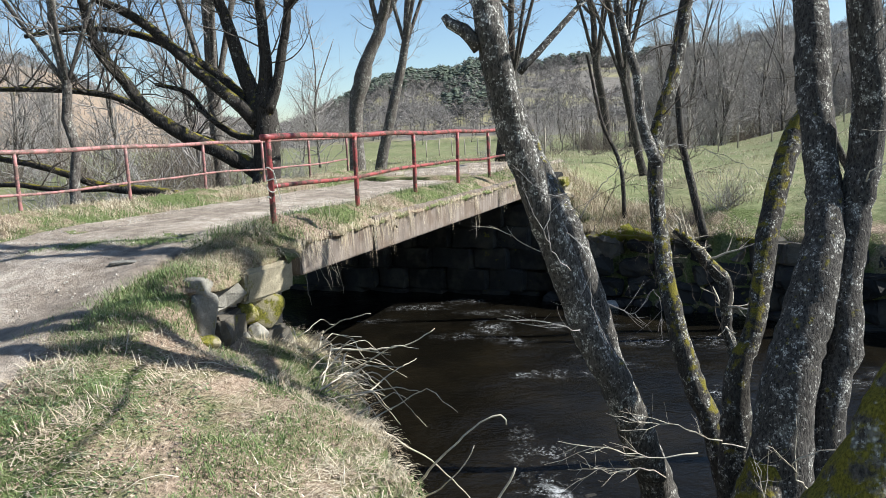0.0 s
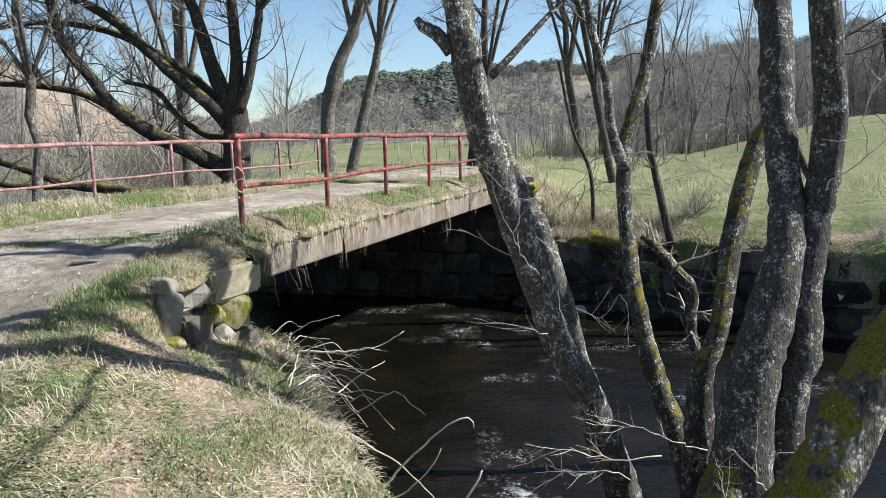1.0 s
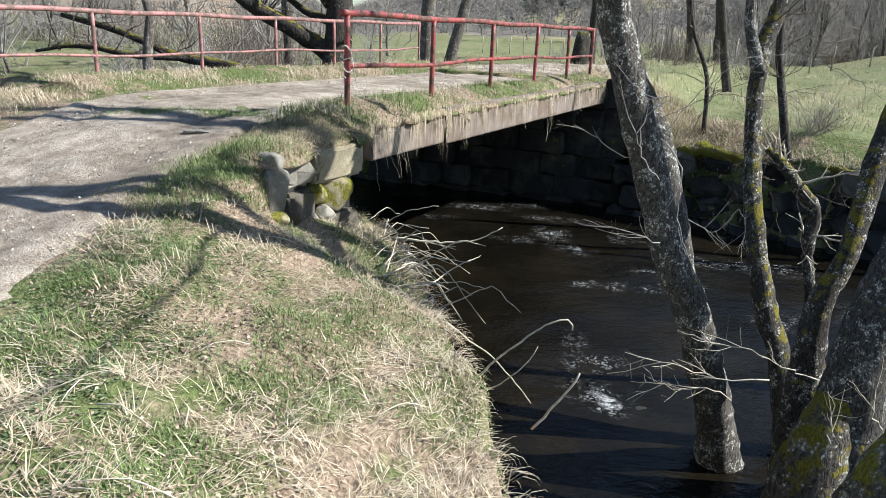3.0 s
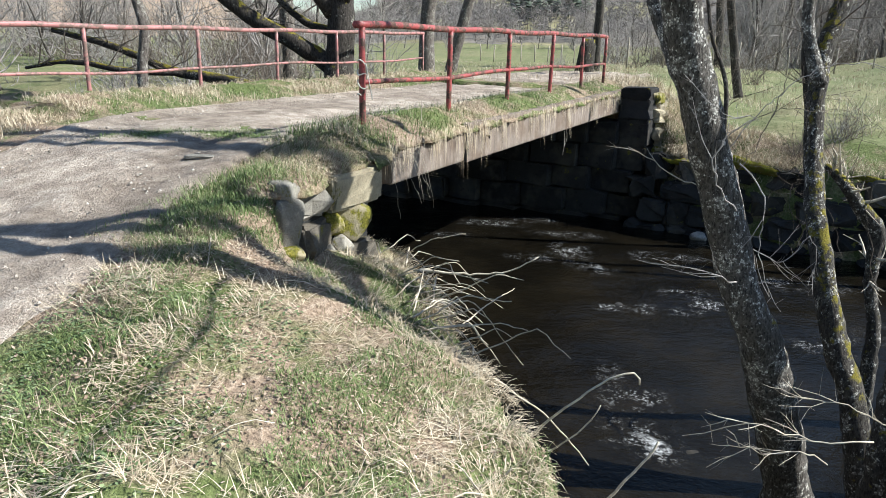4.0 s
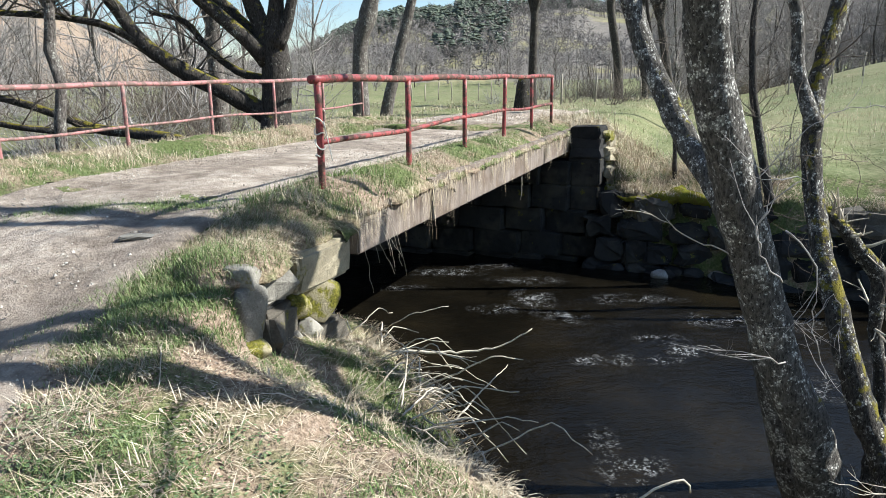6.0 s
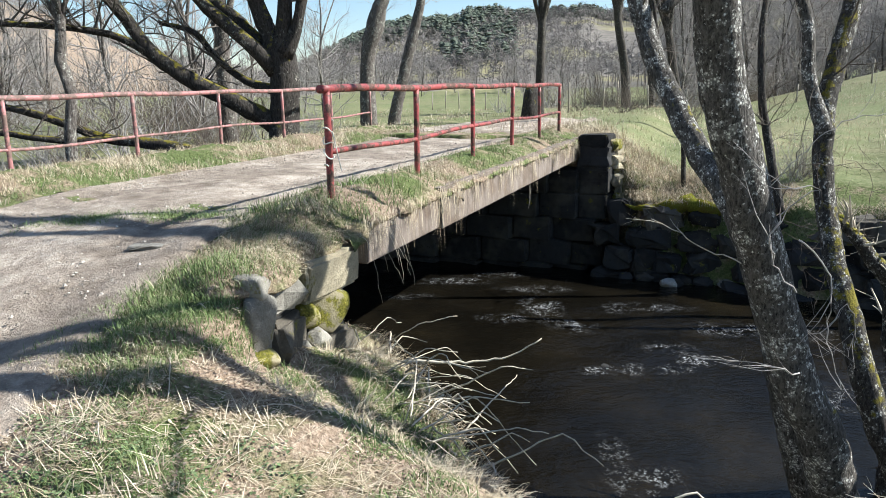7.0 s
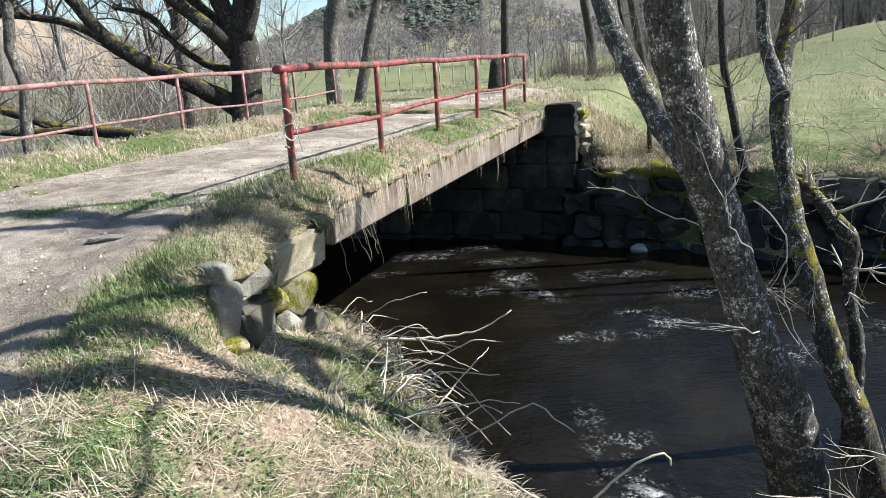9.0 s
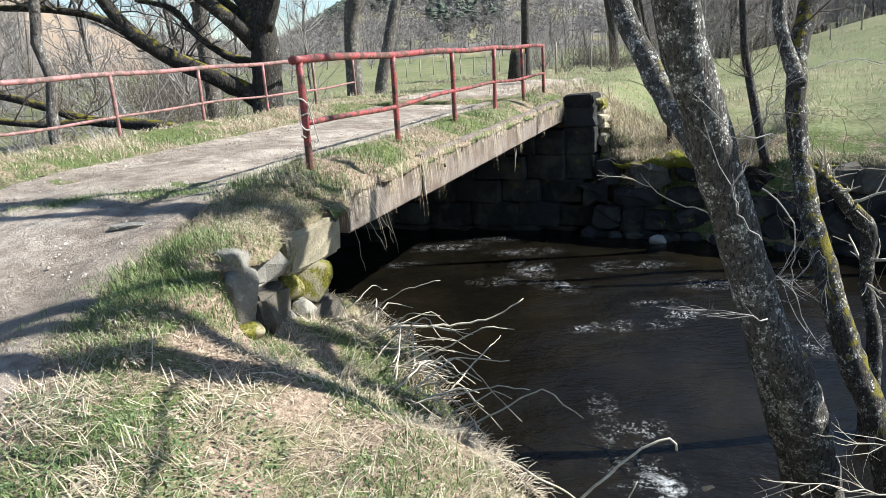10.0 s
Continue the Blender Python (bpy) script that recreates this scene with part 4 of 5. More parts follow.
# the oak beside the upstream railing
OY = 14.6
oak_limbs = [
    [(-4.12, OY, -0.5, 0.55), (-4.12, OY, -0.05, 0.42), (-4.08, OY, 0.5, 0.37), (-4.04, OY, 1.1, 0.36), (-4.04, OY, 1.6, 0.31), (-4.0, OY, 2.0, 0.22), (-3.94, OY, 2.6, 0.17), (-3.96, OY, 3.3, 0.155), (-4.01, OY, 4.2, 0.14)],
    [(-4.15, OY, 1.5, 0.28), (-4.30, OY + 0.1, 2.0, 0.22), (-4.48, OY + 0.1, 2.45, 0.20), (-4.76, OY + 0.1, 3.5, 0.17), (-5.05, OY + 0.1, 4.35, 0.15)],
    [(-4.0, OY - 0.1, 1.6, 0.22), (-3.72, OY - 0.1, 2.1, 0.15), (-3.57, OY - 0.1, 2.75, 0.13), (-3.37, OY - 0.1, 3.7, 0.11)],
    [(-4.2, OY, 1.35, 0.26), (-4.55, OY - 0.2, 1.75, 0.19), (-5.11, OY - 0.3, 2.25, 0.17), (-5.68, OY - 0.4, 2.85, 0.145), (-6.48, OY - 0.4, 3.58, 0.12), (-7.43, OY - 0.5, 4.09, 0.10)],
    [(-4.4, OY + 0.2, 1.7, 0.2), (-4.9, OY + 0.3, 2.25, 0.14), (-5.45, OY + 0.4, 2.65, 0.125), (-6.76, OY + 0.5, 3.36, 0.10), (-8.24, OY + 0.6, 3.62, 0.08), (-9.6, OY + 0.6, 3.5, 0.06)],
    [(-4.15, OY, 0.15, 0.30), (-4.45, OY - 0.1, 0.42, 0.24), (-5.0, OY - 0.3, 0.78, 0.21), (-5.47, OY - 0.4, 1.0, 0.20), (-6.31, OY - 0.6, 1.6, 0.18), (-6.75, OY - 0.7, 2.27, 0.16), (-7.24, OY - 0.8, 3.02, 0.13), (-7.4, OY - 0.9, 4.1, 0.11)],
    [(-6.2, OY - 0.6, 1.5, 0.13), (-6.9, OY - 0.8, 1.95, 0.09), (-8.04, OY - 1.0, 2.14, 0.075), (-9.96, OY - 1.1, 2.22, 0.05)],
    [(-5.0, OY - 0.2, 0.80, 0.11), (-5.5, OY + 0.2, 1.05, 0.09), (-6.2, OY + 0.6, 1.15, 0.07), (-7.2, OY + 0.8, 1.7, 0.05)],
    [(-4.3, OY + 0.2, 0.95, 0.15), (-4.9, OY + 0.3, 1.15, 0.10), (-5.5, OY + 0.4, 1.6, 0.085), (-5.9, OY + 0.4, 2.1, 0.07), (-6.6, OY + 0.4, 2.3, 0.05)],
    [(-3.36, OY - 0.1, 3.7, 0.09), (-3.0, OY - 0.2, 4.0, 0.07), (-2.3, OY - 0.3, 4.1, 0.055), (-1.5, OY - 0.4, 4.4, 0.04)],
]
leans = [(0, 0, 1), (-0.3, 0, 1), (0.2, 0, 1), (-0.7, 0, 0.7), None, (-0.1, 0, 1), None, None, None, None]
oak_limbs = [[(*p[:3], p[3] * 0.78) for p in limb] for limb in oak_limbs]
limb_tree("oak_tree", "spreading old oak with dark mossy trunk and low bare limbs", [up_limb(p, leans[i], 4, 1.2, 0.78, 60 + i) if leans[i] else p for i, p in enumerate(oak_limbs)], MAT["oak"], MAT["oak_twig"], 17, 1.6, 2.0, 16, 0.10, 0.16, twig_from=0.3, twig_r=0.022)
fallen = [[(-5.4, 13.4, -0.25, 0.10), (-5.75, 13.5, -0.1, 0.11), (-6.6, 13.6, 0.02, 0.10), (-7.3, 13.6, 0.12, 0.09), (-8.48, 13.6, 0.55, 0.075), (-9.8, 13.6, 0.85, 0.05)],
          [(-7.0, 13.6, 0.08, 0.07), (-8.0, 13.3, 0.1, 0.06), (-9.2, 13.2, 0.25, 0.05), (-10.2, 13.2, 0.1, 0.03)]]
limb_tree("low_branch", "mossy low branch reaching over the brush", fallen, MAT["oak"], MAT["twig"], 18, 0.9, 1.0, 10, 0.1, 0.14)

# trees beyond the bridge
T = [
    ([(-4.15, 27.5, -0.5, 0.36), (-4.14, 27.5, 1.0, 0.30), (-4.08, 27.5, 2.1, 0.29), (-3.75, 27.5, 3.3, 0.34), (-3.6, 27.5, 3.9, 0.27), (-3.0, 27.5, 5.1, 0.22), (-2.6, 27.5, 6.5, 0.2)], "pollarded grey tree with a knotted burl on its trunk", (0.2, 0, 1)),
    ([(-3.1, 26.5, -0.5, 0.24), (-2.9, 26.5, 0.5, 0.21), (-2.5, 26.5, 2.1, 0.19), (-1.9, 26.5, 4.4, 0.15), (-1.7, 26.5, 6.2, 0.13)], "slender grey tree leaning over the meadow", (0.1, 0, 1)),
    ([(-7.62, 13.0, -0.9, 0.11), (-7.58, 13.0, 0.3, 0.10), (-7.46, 13.0, 0.9, 0.095), (-7.62, 13.05, 1.5, 0.10), (-7.5, 13.0, 2.19, 0.085), (-7.66, 13.0, 3.2, 0.08)], "grey-barked tree standing in the brush", (-0.2, 0, 1)),
    ([(-6.34, 18.0, -0.5, 0.2), (-6.38, 18.0, 1.9, 0.17), (-6.36, 18, 4.7, 0.14)], "straight grey tree behind the oak", (0, 0, 1)),
    ([(8.0, 38.0, -0.4, 0.26), (7.9, 38, 1.6, 0.22), (7.4, 38, 4.3, 0.2), (7.2, 38, 7, 0.15)], "dark bare tree at the meadow edge", (0, 0, 1)),
    ([(9.6, 39.0, -0.4, 0.22), (9.5, 39, 1.6, 0.2), (9.2, 39, 4.3, 0.18), (9.4, 39, 7, 0.14)], "dark bare tree at the meadow edge", (0.1, 0, 1)),
    ([(5.6, 20.0, -0.6, 0.13), (5.31, 20, 0.6, 0.11), (4.97, 20, 2.2, 0.10), (4.48, 20, 4.6, 0.08)], "leaning bare tree beyond the far bank", (-0.2, 0, 1)),
    ([(2.0, 24.0, -0.3, 0.17), (2.0, 24, 1.0, 0.14), (2.02, 24, 2.8, 0.13), (2.0, 24, 5, 0.11)], "straight bare tree beside the lane", (0, 0, 1)),
]
for i, (p, lab, lean) in enumerate(T):
    limb_tree("bare_tree", lab, [up_limb(p, lean, 4, 1.3, 0.72, 80 + i)] + [[tuple(np.array(p[-2 + (j > 2)]) * (1, 1, 1, 0.5)), tuple(np.array(p[-1]) + (sx, sy, 0.9, 0) * np.array([1, 1, 1, 1]) - (0, 0, 0, p[-1][3] * 0.5)), tuple(np.array(p[-1]) + (sx * 1.9, sy * 1.5, 2.6, 0) - (0, 0, 0, p[-1][3] * 0.7))] for j, (sx, sy) in enumerate(((0.9, 0.2), (-0.9, -0.3), (0.5, -0.8), (-0.5, 0.8)))],
              MAT["far_dark"] if i > 3 else MAT["far_bark"], MAT["twig"] if i > 3 else MAT["grey_twig"], 90 + i, 1.7, 0.8, 10, 0.09, 0.3, "bare trees in the valley", 0.35)


# ---- brush, woods ----
def bush_mesh(seed, mat, stems=26, tall=2.0, spread=0.7, level=1):
    rng = np.random.default_rng(seed)
    g = Geo()
    for _ in range(stems):
        p = np.array([rng.normal(0, 0.25), rng.normal(0, 0.25), -0.1])
        twigs(g, rng, p, (rng.normal(0, spread), rng.normal(0, spread), 1.2), tall * rng.uniform(0.5, 1.1), rng.uniform(0.006, 0.018), level, 0.02, 4, 5, 0.75)
    return g.mesh("stems", mat)


def young_tree_meshes(seed, tall=8.0):
    rng = np.random.default_rng(seed)
    t, cr = Geo(), Geo()
    d, q, pts = np.array([0, 0, 1.0]), np.array([0, 0, -0.3]), []
    for i in range(9):
        pts.append(q.copy())
        d = d + rng.normal(0, 0.15, 3)
        d[2] = abs(d[2]) + 0.15
        q = q + d / np.linalg.norm(d) * tall / 8
    pts = np.array(pts)
    tube(t, pts, np.linspace(0.08, 0.015, 9), 7)
    fork = spline(np.vstack([pts[2], pts[2] + rng.normal(0, 0.25, 3) + (0, 0, tall * 0.2), pts[2] + rng.normal(0, 0.7, 3) + (0, 0, tall * 0.55)]), 0.5)
    tube(t, fork, np.linspace(0.075, 0.02, len(fork)), 6)
    for _ in range(52):
        f = rng.uniform(0.08, 1.0)
        j = min(int(f * 8), 8)
        side = rng.normal(0, 1, 3)
        side[2] = abs(side[2]) * 0.9 + 0.2
        twigs(cr, rng, pts[j], side, tall * 0.28 * (1.15 - 0.6 * f) * rng.uniform(0.7, 1.2), 0.035 * (1.1 - f * 0.8), 2, 0.0, 4, 4, 0.75)
    return t.mesh("trunk", MAT["far_bark"]), cr.mesh("twigs", MAT["wood_twig"])


rr = np.random.default_rng(21)


def place_z(x, y):
    return float(height(x, y))


bush_data = [bush_mesh(200 + i, MAT["grey_twig"] if i % 2 else MAT["twig"]) for i in range(5)]


def put_bush(x, y, scale, k, label="leafless grey-brown bush of thin stems", group="bushes by the stream"):
    b = thing("bush", label, "bush", (x, y, place_z(x, y)), group)
    st = new("crown", bush_data[k % 5])
    st.parent = b
    b.scale = (scale, scale, scale)
    b.rotation_euler[2] = (k * 2.399) % 6.28
    return b


# thicket upstream, behind the railing
for i in range(26):
    s_, d_2 = rr.uniform(-4, 12), rr.uniform(-13, -5.6)
    x, y, _ = W(s_, d_2)
    if near_edge(x, y) < 0.1 and far_edge(x, y) < 0.1:
        s_ = -0.6 if s_ < 4 else 10 + rr.uniform(0, 3)
        x, y, _ = W(s_, d_2)
    put_bush(x, y, rr.uniform(0.6, 1.15), i)
for i in range(24):
    x, y = rr.uniform(-26, -7), rr.uniform(16, 34)
    put_bush(x, y, rr.uniform(0.9, 1.7), i + 3)
for i in range(8):
    x = rr.uniform(4.4, 9.5)
    y = float(np.interp(x, FAR_X, FAR_Y)) + rr.uniform(0.3, 1.3)
    put_bush(x, y, rr.uniform(0.25, 0.5), i + 1, "low leafless shrub on the far bank edge", "shrubs on the far bank")
for i in range(14):
    x, y = rr.uniform(1, 12), rr.uniform(24, 45)
    put_bush(x, y, rr.uniform(0.5, 1.0), i + 2, "low bare shrub in the meadow", "shrubs in the meadow")

young = [young_tree_meshes(300 + i, 7.0 + i * 0.7) for i in range(5)]


def put_young(x, y, scale, k, label="slim bare young tree", group="bare young trees"):
    t = thing("young_tree", label, "tree", (x, y, place_z(x, y) - 0.1), group)
    for nm, me in zip(("trunk", "crown"), young[k % 5]):
        o = new(nm, me)
        o.parent = t
    t.scale = (scale, scale, scale)
    t.rotation_euler[2] = (k * 2.399) % 6.28


for i in range(120):
    # wood edge beyond the pasture, farther off as the field rises
    ad = rr.uniform(15, 46)
    a, q = radians(ad), np.interp(ad, [15, 17, 23, 30, 46], [46, 43, 60, 78, 84]) + 34 * rr.random() ** 1.6
    put_young(q * math.sin(a), q * math.cos(a), rr.uniform(0.85, 1.6), i, "slim bare young tree at the wood edge", "trees of the wood edge")
for i in range(30):
    ad = rr.uniform(9, 34)
    a, q = radians(ad), np.interp(ad, [9, 17, 23, 30, 46], [50, 42, 59, 77, 83]) + rr.uniform(0, 8)
    put_bush(q * math.sin(a), q * math.cos(a), rr.uniform(0.8, 1.7), i, "leafless grey bush at the wood edge", "bushes of the wood edge")
for i in range(30):
    put_young(rr.uniform(-34, -7), rr.uniform(17, 44), rr.uniform(0.55, 1.0), i + 2)
for i in range(34):
    put_young(rr.uniform(-32, 22), rr.uniform(98, 150), rr.uniform(0.7, 1.0), i + 1)


def far_wood():
    """Bare woods over the hillsides: rounded crowns of a great many thin twigs, a trunk under each."""
    rng = np.random.default_rng(31)
    n = 21000
    azd = rng.uniform(-60, 62, n)
    az = np.radians(azd)
    r = 100 + 235 * rng.random(n) ** 0.75
    keep = ~((azd < 16) & (azd > -20) & (r < 133))
    keep &= (azd > -21) | (r > 270) | (rng.random(n) < 0.12)
    keep &= ~((np.abs(azd - 12.4) < 2.6) & (r > 190) & (r < 240))
    keep &= ~((azd > -10) & (azd < 3) & (r > 235) & (rng.random(n) < 0.7))
    x, y = (r * np.sin(az))[keep], (r * np.cos(az))[keep]
    z, hgt = height(x, y), rng.uniform(3.0, 6.5, keep.sum())
    m = len(x)
    spikes = 15
    a, up = rng.uniform(0, 6.283, (m, spikes)), rng.uniform(-0.25, 1.0, (m, spikes))
    flat = np.sqrt(1 - np.clip(up, -1, 1) ** 2)
    rad = hgt[:, None] * rng.uniform(0.16, 0.36, (m, spikes))
    c, s = np.cos(a), np.sin(a)
    base_h = hgt[:, None] * rng.uniform(0.35, 0.62, (m, spikes))
    reach, lift = rad * flat, rad * up * 1.15
    wd = 0.02 + 0.05 * rng.random((m, spikes))
    base_h[:, 0], reach[:, 0], lift[:, 0], wd[:, 0] = -1, 0.2, hgt * 0.8, 0.09
    P0 = np.stack([x[:, None] - s * wd, y[:, None] + c * wd, z[:, None] + base_h], -1)
    P1 = np.stack([x[:, None] + s * wd, y[:, None] - c * wd, z[:, None] + base_h], -1)
    P2 = np.stack([x[:, None] + c * reach, y[:, None] + s * reach, z[:, None] + base_h + lift], -1)
    P3 = np.stack([x[:, None] + c * reach * 0.45, y[:, None] + s * reach * 0.45, z[:, None] + base_h + 0.5 * lift + 2.2 * wd], -1)
    V = np.stack([P0, P1, P3, P2], 2).reshape(-1, 3)
    k = np.arange(m * spikes)[:, None] * 4
    F = np.vstack([k + [0, 1, 2], k + [0, 2, 3], k + [1, 3, 2], k + [0, 3, 1]])
    me = bpy.data.meshes.new("far_wood")
    me.from_pydata(V.tolist(), [], F.tolist())
    me.materials.append(MAT["far_twig"])
    return me


tagged(new("far_wood", far_wood()), "grey leafless woods covering the far hillsides", "wood", kind="stuff")


def conifers():
    rng = np.random.default_rng(33)
    g, spots = Geo(), []
    for _ in range(2100):
        q = rng.random()
        if q < 0.55:
            az = rng.uniform(-10.8, 1.5)
            r = rng.uniform(225, 325)
        elif q < 0.9:
            az, r = rng.uniform(1, 18), rng.uniform(262, 325)
        else:
            az, r = rng.uniform(-2, 4), rng.uniform(170, 240)
        x, y = r * math.sin(radians(az)), r * math.cos(radians(az))
        spots.append((x, y))
    ground_z = height(*np.array(spots).T)
    for _, (x, y) in enumerate(spots):
        h = rng.uniform(2.6, 5.4)
        z = ground_z[_]
        tube(g, [(x, y, z - 1), (x, y, z + h * 0.5)], [0.2, 0.1], 4, cap=False)
        for t in range(5):
            f = t / 5
            rad, zz = h * 0.24 * math.sin(math.pi * (0.22 + 0.74 * f)) ** 0.8 * rng.uniform(0.75, 1.25) + 0.2, z + h * (0.22 + 0.74 * f)
            a = np.linspace(0, 6.283, 8)[:-1] + rng.uniform(0, 1)
            rim = np.stack([x + rad * np.cos(a) * rng.uniform(0.6, 1.25, 7), y + rad * np.sin(a) * rng.uniform(0.6, 1.25, 7), zz - rng.uniform(0, 0.09, 7) * h], -1)
            g.add(np.vstack([rim, [[x, y, zz + h * rng.uniform(0.06, 0.11)]]]), [(j, (j + 1) % 7, 7) for j in range(7)])
    return g.mesh("conifer_wood", MAT["conifer"], False)


tagged(new("conifer_wood", conifers()), "dark conifers along the hilltop", "wood", kind="stuff")


# ---- grass ----
def blades(name, x, y, z, length, width, lean, mat, seed, azimuth=None, flop=0.5, hang=False, rise=0.6):
    """Many bent blades as one mesh: two bends each."""
    rng = np.random.default_rng(seed)
    n = len(x)
    a = rng.uniform(0, 6.283, n) if azimuth is None else azimuth + rng.normal(0, 0.5, n)
    dx, dy = np.cos(a), np.sin(a)
    L = length * rng.uniform(0.5, 1.3, n)
    le = np.clip(lean * rng.uniform(0.4, 1.6, n), 0.02, 1.35)
    w = width * rng.uniform(0.6, 1.3, n)
    rows = []
    hx, hz, ang = np.zeros(n), np.zeros(n), le * rise
    for i, f in enumerate((0, 0.4, 0.75, 1.0)):
        if i:
            seg = L * (f - (0, 0.4, 0.75)[i - 1])
            hx, hz = hx + seg * np.sin(ang), hz + seg * np.cos(ang) * (-1 if hang else 1)
            ang = ang + flop * le * (0.8 if not hang else -0.5)
        ww = w * (1 - f ** 2 * 0.96) * 0.5
        px, py, pz = x + dx * hx, y + dy * hx, z + hz
        rows.append(np.stack([np.stack([px - dy * ww, py + dx * ww, pz], -1), np.stack([px + dy * ww, py - dx * ww, pz], -1)], 1))
    V = np.stack(rows, 1).reshape(-1, 3)
    k = np.arange(n)[:, None] * 8
    F = np.vstack([k + [0, 1, 3, 2], k + [2, 3, 5, 4], k + [4, 5, 7, 6]])
    me = bpy.data.meshes.new(name)
    me.from_pydata(V.tolist(), [], F.tolist())
    me.materials.append(mat)
    return me


def stuff(name, me, label, category="grass"):
    return tagged(new(name, me), label, category, kind="stuff")


def patchy(x, y, k=1.0):
    return (np.sin(2.1 * x * k + 1.3 * y * k) * np.sin(1.7 * y * k - 2.6 * x * k + 1) + 0.6 * np.sin(4.7 * x * k + 0.5) * np.sin(5.3 * y * k))


def on_bank(n, seed, x0=-2.6, x1=1.2, y0=-0.5, y1=6.2):
    g = np.random.default_rng(seed)
    x, y = g.uniform(x0, x1, n), g.uniform(y0, y1, n)
    s, d = along(x, y)
    e = near_edge(x, y)
    lane = np.abs(x + 3.85) - 1.42 + 0.12 * np.sin(y * 4.3) + 0.10 * np.sin(y * 9.7 + 1) + g.normal(0, 0.13, n)
    ok = (e > -0.04) & (lane > 0) & ~((s > -1.25) & (s < 0) & (d > 0.25) & (d < 0.42))
    return x[ok], y[ok], e[ok], g


def bare(x, y):
    """Trodden soil down the middle of the bank."""
    c = -1.27 + 0.07 * np.sin(y * 3.1 + 0.6)
    return np.exp(-((x - c) / (0.16 + 0.05 * np.sin(y * 5.3))) ** 2) * smooth(4.0, 3.6, y) * smooth(1.6, 2.3, y)


def clumps(x, y, per, spread, g):
    """Blades gathered round tuft centres that share one direction."""
    n = len(x)
    a = np.repeat(g.uniform(0, 6.283, n), per)
    r = np.repeat(spread * g.uniform(0.4, 1.6, n), per)
    return np.repeat(x, per) + r * g.normal(0, 1, n * per), np.repeat(y, per) + r * g.normal(0, 1, n * per), a


x, y, e, g = on_bank(210000, 1)
k = (patchy(x, y) + 0.6 * patchy(x + 3, y, 2.6) + g.normal(0, 0.22, len(x)) - 1.6 * bare(x, y)) > -0.12 - 0.6 * smooth(-1.6, -2.4, x)
stuff("bank_grass", blades("bank_grass", x[k], y[k], height(x[k], y[k]) - 0.004, 0.038, 0.0042, 1.0, MAT["green"], 2, flop=0.9), "short fresh green grass on the sunny bank")
x, y, e, g = on_bank(3000, 61)
tx, ty = np.repeat(x, 9) + np.repeat(g.uniform(0.01, 0.05, len(x)), 9) * g.normal(0, 1, len(x) * 9), np.repeat(y, 9) + 0.03 * g.normal(0, 1, len(x) * 9)
k = (patchy(tx, ty) > 0.1) & (near_edge(tx, ty) > 0)
stuff("grass_tufts", blades("grass_tufts", tx[k], ty[k], height(tx[k], ty[k]), 0.075, 0.005, 0.8, MAT["green"], 62, flop=0.8), "fresh green grass tufts on the bank")
x, y, e, g = on_bank(4000, 3)
x, y, az_ = clumps(x, y, 11, 0.035, g)
k = ((patchy(x, y) + g.normal(0, 0.5, len(x)) + 1.3 * bare(x, y)) < 0.3) & (near_edge(x, y) > -0.02)
stuff("dry_grass", blades("dry_grass", x[k], y[k], height(x[k], y[k]) + 0.012, 0.12, 0.0042, 1.5, MAT["straw"], 4, azimuth=az_[k], flop=0.12, rise=1.05), "flattened straw-coloured dry grass on the bank")
# thin grass that grows between lane and wheel track
g = np.random.default_rng(43)
n = 5200
f = g.random(n)
x, y = -4.1 + 1.7 * f + g.normal(0, 0.10, n), 6.12 + 0.25 * np.sin(f * 3) + g.normal(0, 0.11, n)
k = (patchy(x, y, 2.2) + g.normal(0, 0.4, n)) > -0.2
stuff("lane_grass", blades("lane_grass", x[k], y[k], height(x[k], y[k]) + 0.03, 0.05, 0.005, 1.1, MAT["green"], 47, flop=0.7), "thin worn grass in the lane")
# upstream side of the lane and its verges
g = np.random.default_rng(44)
n = 42000
s, d = g.uniform(-4, SPAN + 2, n), -4.35 + np.minimum(g.normal(0, 0.42, n), 0.75 + 0.2 * g.normal(0, 1, n))
P = np.array([W(a, b_) for a, b_ in zip(s, d)])
ondeck = (s > -0.2) & (s < SPAN + 0.2)
ok = ~(ondeck & (d < -4.85)) & (np.abs(P[:, 0] + 3.85) > np.where(s < -0.5, 1.3, 0))
zz = np.where(ondeck, -0.07 + 0.09 * smooth(-3.6, -4.2, d) + 0.004 * s, height(P[:, 0], P[:, 1]))
grn = (np.sin(s * 2.7) + np.sin(d * 5 + s) + g.normal(0, 0.6, n)) > 0.5
for nm, k, L, m_, sd, lab in (("verge_grass", ok & grn, 0.09, "green", 45, "green tufts beside the upstream railing"), ("verge_straw", ok & ~grn, 0.14, "straw", 46, "dry grass beside the upstream railing")):
    stuff(nm, blades(nm, P[k, 0], P[k, 1], zz[k], L, 0.006, 1.0, MAT[m_], sd, flop=0.8), lab)


